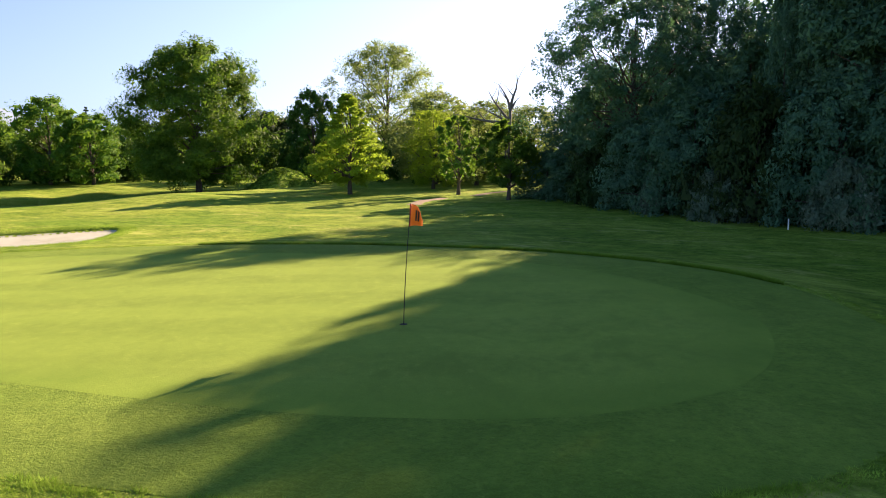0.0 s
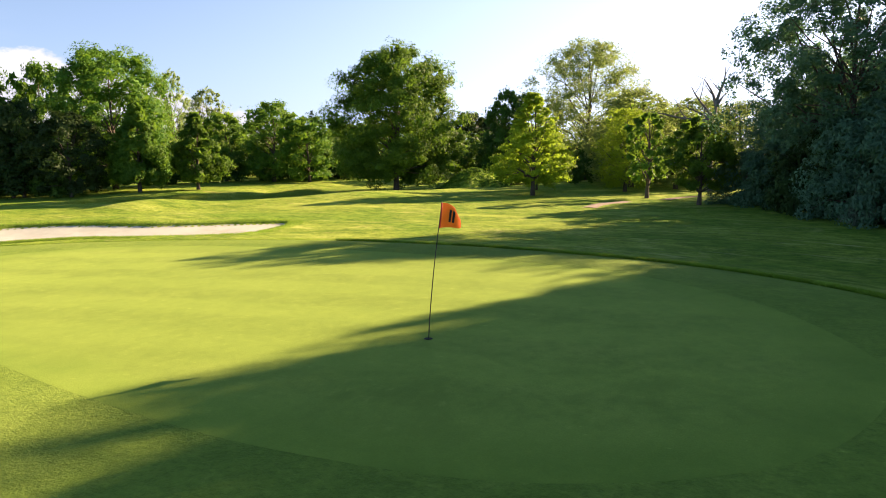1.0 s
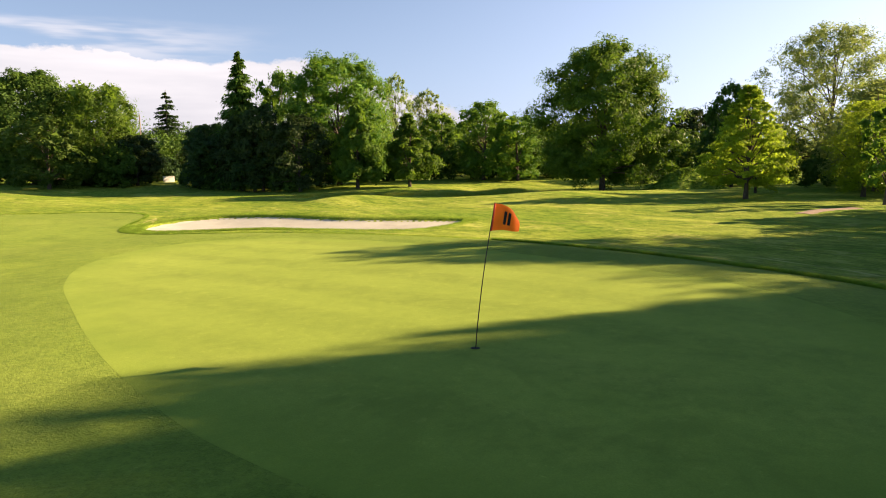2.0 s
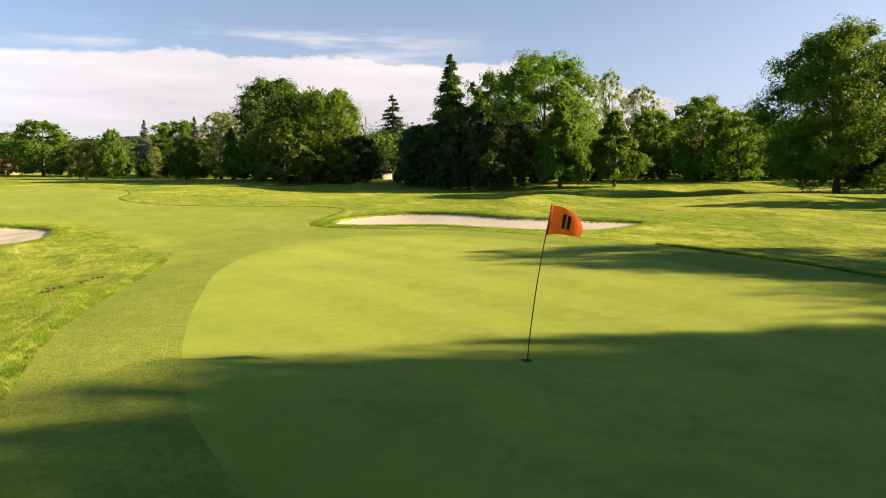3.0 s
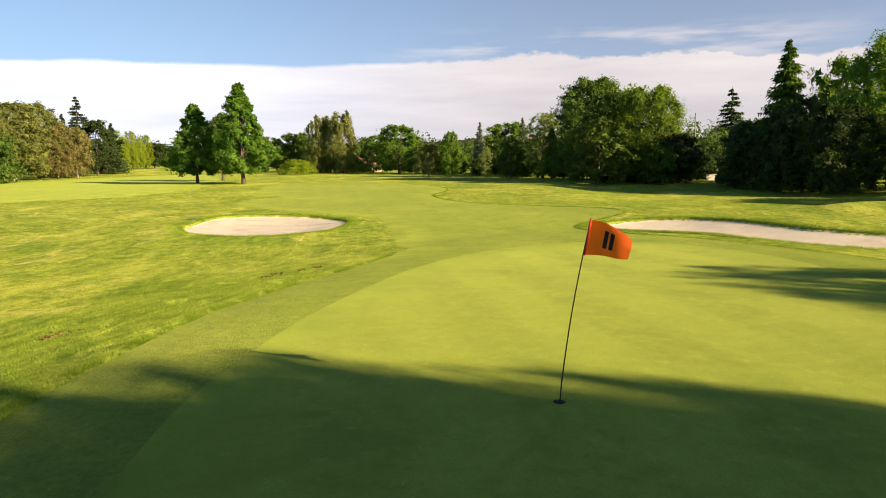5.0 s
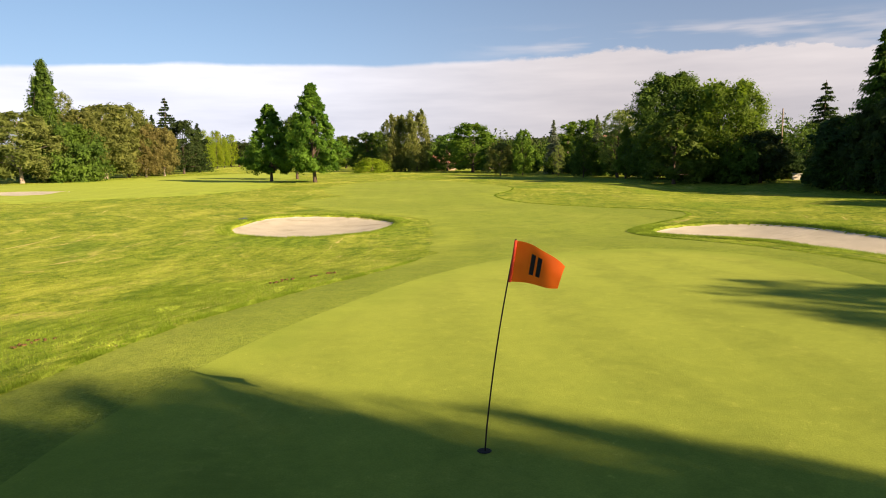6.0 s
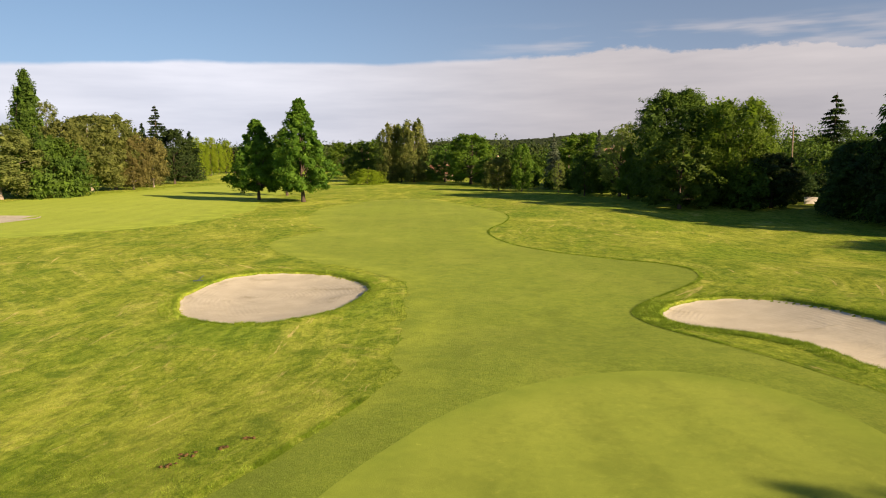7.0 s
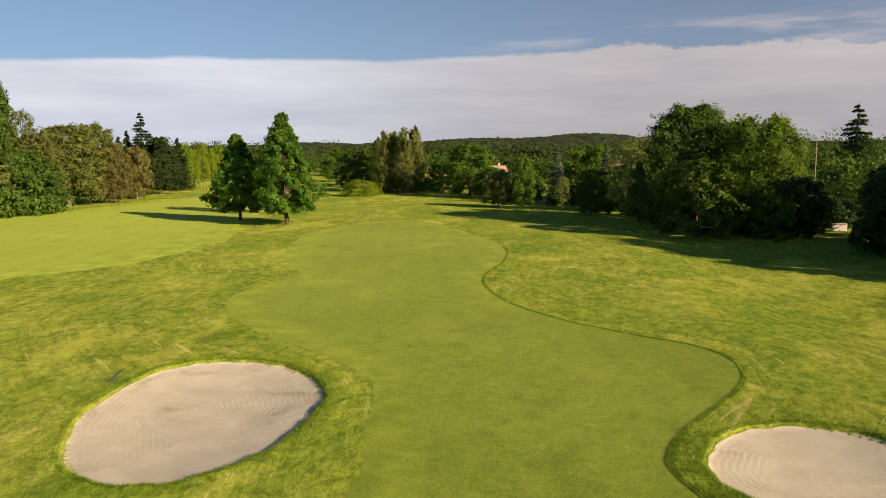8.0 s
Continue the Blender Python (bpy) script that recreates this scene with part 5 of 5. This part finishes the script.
M_WOOD = wood_material()
hill("backdrop_hill_north", 60, 1300, 520, 300, 33, 0.1, M_WOOD, "long low wooded hill on the horizon")
hill("backdrop_hill_east", 620, 1250, 500, 260, 22, -0.35, M_WOOD, "low wooded rise on the far horizon")
hill("backdrop_hill_west", -520, 1500, 700, 300, 26, 0.2, M_WOOD, "low wooded rise beyond the fairway")


def far_woods():
    """The belt of trees that closes the view all round, too many and too far to count."""
    rng = np.random.default_rng(21)
    centres, radii = [], []
    belts = [((-150, 300), (40, 250), 60, 9.0), ((-45, 235), (60, 170), 46, 8.0), ((30, 150), (95, 95), 34, 8.0), ((75, 100), (110, 30), 40, 8.0),
             ((108, 40), (98, -25), 34, 9.0), ((-95, 120), (-125, 240), 34, 10.0), ((-30, 240), (-100, 300), 24, 9.0), ((88, 60), (70, 100), 26, 9.0),
             ((42, 76), (63, 65), 26, 4.5), ((63, 65), (84, 48), 26, 5.0), ((80, 42), (84, 8), 34, 6.0), ((69, 16), (71, 4), 12, 3.5),
             ((27.5, 83), (22, 92), 14, 4.0), ((26, 96), (11, 127), 18, 3.6), ((11, 127), (-10, 167), 18, 3.8),
             ((45, 150), (115, 150), 26, 10.0), ((60, 205), (150, 190), 26, 12.0), ((36.5, 60), (34, 84), 26, 2.2), ((32, 86), (20, 98), 14, 2.2), ((19, 101), (1, 142), 14, 2.0)]
    for (ax, ay), (bx, by), n, tall in belts:
        for k in range(n):
            t = (k + rng.random()) / n
            x, y = ax + (bx - ax) * t + rng.normal() * min(3.5, tall * 0.5), ay + (by - ay) * t + rng.normal() * min(3.5, tall * 0.5)
            h = tall * (0.65 + 0.5 * rng.random())
            if 60 < y < 92 and abs(x - 30.0 - 0.41 * (y - 75)) < 1.0:        # a gap under the trees
                continue
            z0 = level(x, y)
            for q in range(9):
                f = (q + rng.random()) / 9
                w = h * 0.30 * math.sqrt(max(0.05, 1 - (abs(f - 0.35) / 0.7) ** 2))
                a = rng.random() * 6.28
                centres.append((x + w * 0.8 * math.cos(a), y + w * 0.8 * math.sin(a), z0 + 0.5 + f * h * 0.9))
                radii.append(h * 0.16 * (0.7 + 0.6 * rng.random()))
    crowns = quads(sprays(rng, np.array(centres), np.array(radii), 32, 0.36, 0.85), LEAF["green"], "far_woods")
    tagged(new("far_woods", crowns), "dense green belt of woodland round the course", "woodland", kind="stuff")


far_woods()


def distant_woods():
    """Wooded country between the tree rows and the hills."""
    rng = np.random.default_rng(22)
    centres, radii = [], []
    for (ax, ay), (bx, by), n, tall in (((-170, 330), (40, 300), 70, 12.0), ((40, 300), (280, 210), 80, 12.0), ((-260, 480), (420, 440), 150, 15.0),
                                        ((60, 250), (190, 150), 50, 10.0), ((-20, 215), (45, 205), 30, 7.5), ((-330, 700), (600, 650), 130, 18.0)):
        t = (np.arange(n) + rng.random(n)) / n
        x, y = ax + (bx - ax) * t + rng.normal(size=n) * tall * 0.4, ay + (by - ay) * t + rng.normal(size=n) * tall * 0.4
        h = tall * (0.6 + 0.55 * rng.random(n))
        for q in range(8):
            f = (q + rng.random(n)) / 8
            w = h * 0.36 * np.sqrt(np.clip(1 - (np.abs(f - 0.35) / 0.7) ** 2, 0.05, 1))
            a = rng.random(n) * 6.283
            centres.append(np.stack([x + w * 0.8 * np.cos(a), y + w * 0.8 * np.sin(a), height(x, y) + 0.5 + f * h * 0.9], 1))
            radii.append(h * 0.20 * (0.7 + 0.6 * rng.random(n)))
    crowns = quads(sprays(rng, np.concatenate(centres), np.concatenate(radii), 22, 0.62, 0.85, slim=0.8), LEAF["far"], "distant_woods")
    tagged(new("distant_woods", crowns), "distant dark green woods before the hills", "woodland", kind="stuff")


distant_woods()


# ---- grass that stands up ----
def blade_material(name, low, high, tip):
    k = Mat(name)
    geo = k.n.new("ShaderNodeNewGeometry")
    c = k.mix(geo.outputs["Random Per Island"], low, high)
    c = k.mix(k.span(k.noise(0.8, 3, 0.6), 0.5, 0.7, 0.0, 0.6), c, tip)
    c = k.mix(k.span(k.noise(0.42, 6, 0.72, warp=0.8), 0.34, 0.49, 0.85, 0.0), c, tuple(v * 0.55 for v in low))
    c = k.mix(k.span(k.noise(1.5, 4, 0.7, k.coords((1.0, 0.45, 1), 0.5), 0.5), 0.54, 0.65, 0.0, 0.8), c, tuple(min(1, v * 1.55) for v in tip))
    k.surface(c, 0.7, 0.1)
    t = k.n.new("ShaderNodeBsdfTranslucent")
    k.put(t.inputs[0], tuple(min(1, v * 1.5) for v in high))
    m = k.n.new("ShaderNodeMixShader")
    m.inputs[0].default_value = 0.35
    k.l.new(k.p.outputs[0], m.inputs[1]), k.l.new(t.outputs[0], m.inputs[2]), k.l.new(m.outputs[0], k.out.inputs[0])
    return k.m


M_BLADE = blade_material("grass_blades", (0.110, 0.195, 0.015), (0.230, 0.355, 0.031), (0.294, 0.40, 0.057))
M_TALL = blade_material("tall_grass_blades", (0.156, 0.23, 0.021), (0.304, 0.37, 0.052), (0.386, 0.40, 0.104))


M_LUSH = blade_material("lush_grass_blades", (0.085, 0.155, 0.014), (0.190, 0.300, 0.029), (0.25, 0.35, 0.046))


def blades(name, x, y, tall, wide, material, words, seed):
    """Single grass blades at the given places."""
    rng = np.random.default_rng(seed)
    n = len(x)
    z = height(x, y)
    a = rng.random(n) * 6.283
    h = tall * (0.5 + 0.8 * rng.random(n))
    lean = rng.normal(size=(n, 2)) * 0.75 * h[:, None]
    side = np.stack([np.cos(a), np.sin(a)], 1) * (wide * (0.6 + 0.8 * rng.random(n)))[:, None]
    v = np.zeros((n, 3, 3))
    v[:, 0, :2], v[:, 1, :2] = np.stack([x, y], 1) - side, np.stack([x, y], 1) + side
    v[:, 0, 2] = v[:, 1, 2] = z - 0.01
    tip = np.stack([x, y], 1) + lean
    v[:, 2, :2] = tip
    v[:, 2, 2] = z + h
    tagged(new(name, quads(v, material, name)), words, "grass", kind="stuff")


def scatter(n, lo, hi, seed, test):
    rng = np.random.default_rng(seed)
    x, y = rng.uniform(lo[0], hi[0], n), rng.uniform(lo[1], hi[1], n)
    keep = test(x, y)
    return x[keep], y[keep]


def in_rough(x, y):
    ok = inside_distance(FAIRWAY, x, y, 30) > 0.05
    for b in BUNKERS:
        ok &= inside_distance(b, x, y, 3) > 0.1
    return ok


gx, gy = scatter(90000, (-15, -9), (-2.5, 22), 1, in_rough)
blades("rough_grass", gx, gy, 0.032, 0.006, M_BLADE, "short tufted blades of rough grass beside the apron", 2)


gx, gy = scatter(90000, (-9.5, -4), (-4.8, 12), 3, in_rough)
blades("rough_grass", gx, gy, 0.026, 0.005, M_BLADE, "longer rough grass along the edge of the apron", 4)


def along(outline, n, lo, hi, seed):
    """Places in a band beside an outline, on its outer side."""
    rng = np.random.default_rng(seed)
    i = rng.integers(0, len(outline), n)
    t = rng.random(n)[:, None]
    nxt = np.roll(outline, -1, 0)
    p = outline[i] * (1 - t) + nxt[i] * t
    way = nxt[i] - outline[i]
    out = np.stack([way[:, 1], -way[:, 0]], 1) / (np.linalg.norm(way, axis=1)[:, None] + 1e-9)
    area = np.sum(outline[:, 0] * nxt[:, 1] - nxt[:, 0] * outline[:, 1])
    return p + out * np.sign(area) * rng.uniform(lo, hi, n)[:, None]


for k, b in enumerate(BUNKERS[:2]):
    p = along(b, 14000, -0.04, 0.8, 30 + k)
    blades("bunker_grass", p[:, 0], p[:, 1], 0.06, 0.007, M_BLADE, "longer grass hanging over the bunker's lip", 40 + k)
    p = along(b, 7000, -0.05, 0.22, 34 + k)
    blades("bunker_grass", p[:, 0], p[:, 1], 0.085, 0.008, M_LUSH, "dark lush grass on the bunker's rim", 44 + k)
p = along(BUNKERS[1], 30000, 0.1, 1.0, 36)
p = p[(p[:, 0] < 10.5) & (p[:, 1] < 29.5)]
blades("bunker_grass", p[:, 0], p[:, 1], 0.09, 0.009, M_LUSH, "lush uncut grass between the bunker and the fairway", 46)
p = along(FAIRWAY, 45000, -0.03, 0.24, 50)
p = p[(p[:, 1] < 15) | ((p[:, 0] > 0) & (p[:, 1] < 60))]
blades("fringe_grass", p[:, 0], p[:, 1], 0.036, 0.007, M_BLADE, "raised edge of rough grass along the mown apron", 51)
p = along(FAIRWAY, 160000, -0.05, 0.16, 52)
uneven = ripple(p[:, 0] * 9.0, p[:, 1] * 7.0) + 0.8 * ripple(p[:, 0] * 23 + 1, p[:, 1] * 19)
p = p[(p[:, 1] < 15.5) & (p[:, 0] < -2) & (uneven > -0.25)]
blades("fringe_grass", p[:, 0], p[:, 1], 0.055, 0.006, M_BLADE, "ragged step of longer grass beside the apron", 53)
p = along(FAIRWAY, 240000, 0.2, 2.6, 56)
uneven = ripple(p[:, 0] * 6.1, p[:, 1] * 3.7 + 2) + 0.9 * ripple(p[:, 0] * 17 + 1, p[:, 1] * 11) + 0.5 * ripple(p[:, 0] * 41, p[:, 1] * 37)
p = p[(p[:, 1] < 16) & (p[:, 0] < -2) & (uneven > 0.85)]
blades("tufted_grass", p[:, 0], p[:, 1], 0.05, 0.007, M_LUSH, "dark green clumps of coarse grass beside the apron", 57)
p = along(FAIRWAY, 260000, -0.02, 0.12, 54)
p = p[(p[:, 0] > 5.5) & (p[:, 1] < 10.5)]
blades("fringe_grass", p[:, 0], p[:, 1], 0.10, 0.008, M_BLADE, "dark step of longer grass behind the putting green", 55)
p = along(FAIRWAY, 90000, -0.02, 0.16, 58)
p = p[(p[:, 0] > -3) & (p[:, 1] > 22) & (p[:, 1] < 75)]
blades("fringe_grass", p[:, 0], p[:, 1], 0.055, 0.010, M_LUSH, "thin dark line of uncut grass along the fairway", 59)
rng = np.random.default_rng(60)
t = rng.random(22000)
tx = np.interp(t, [0, 0.4, 0.75, 1], [33, 43, 49, 55]) + rng.normal(size=t.size) * 0.8
ty = np.interp(t, [0, 0.4, 0.75, 1], [53, 44, 42, 44]) + rng.normal(size=t.size) * 0.8
blades("tall_grass", tx, ty, 0.34, 0.02, M_TALL, "strip of tall unmown grass along a ditch", 61)

# ---- small things on the grass ----
M_CLOD = plain_material("earth_clods", (0.080, 0.055, 0.022), (0.145, 0.100, 0.042), 0.95, 25.0, 0.1, relief=0.03)
M_RAKE = plain_material("rake_wood", (0.05, 0.09, 0.12), (0.08, 0.13, 0.16), 0.6, 8.0)


def clods(spots, seed):
    """Clods of turned-up earth, each a small broken lump."""
    rng = random.Random(seed)
    bm = bmesh.new()
    for x, y, r in spots:
        for k in range(8):
            u, v = x + rng.gauss(0, r), y + rng.gauss(0, r * 0.6)
            got = bmesh.ops.create_icosphere(bm, subdivisions=1, radius=rng.uniform(0.016, 0.05))["verts"]
            z = level(u, v)
            for w in got:
                w.co = Vector((w.co.x * rng.uniform(0.8, 1.5) + u, w.co.y * rng.uniform(0.8, 1.4) + v, w.co.z * rng.uniform(0.4, 0.9) + z + 0.015))
    me = bpy.data.meshes.new("earth_clods")
    bm.to_mesh(me), bm.free()
    me.materials.append(M_CLOD)
    tagged(new("earth_clods", me), "scattered brown clods of turned-up earth in grass", "earth clods", kind="stuff")


clods([(-8.2, 5.0, 0.16), (-8.35, 4.6, 0.12), (-5.8, 11.6, 0.12), (-4.9, 12.5, 0.1), (-6.0, 11.1, 0.1), (-5.2, 12.0, 0.08)], 4)


def bunker_rake(x, y, turn):
    thing = tagged(new("bunker_rake"), "grey bunker rake lying in the grass", "rake")
    thing.matrix_basis = pose(x, y, level(x, y) + 0.025, 0, 0, turn)
    verts, faces = [], []
    tube(verts, faces, [(0, 0, 0.02), (0, 0.8, 0.05), (0, 1.5, 0.03)], [0.017, 0.016, 0.015], 8)
    part("handle", mesh_of("handle", verts, faces, M_RAKE), thing)
    head = block("head", (-0.25, -0.02, 0.0), (0.25, 0.02, 0.035), M_RAKE, thing, soft=0.006)
    for k in range(10):
        block("tine", (-0.24 + k * 0.052, -0.012, -0.07), (-0.228 + k * 0.052, 0.004, 0.002), M_RAKE, head, soft=0.002)


bunker_rake(-15.3, 32.4, 14)
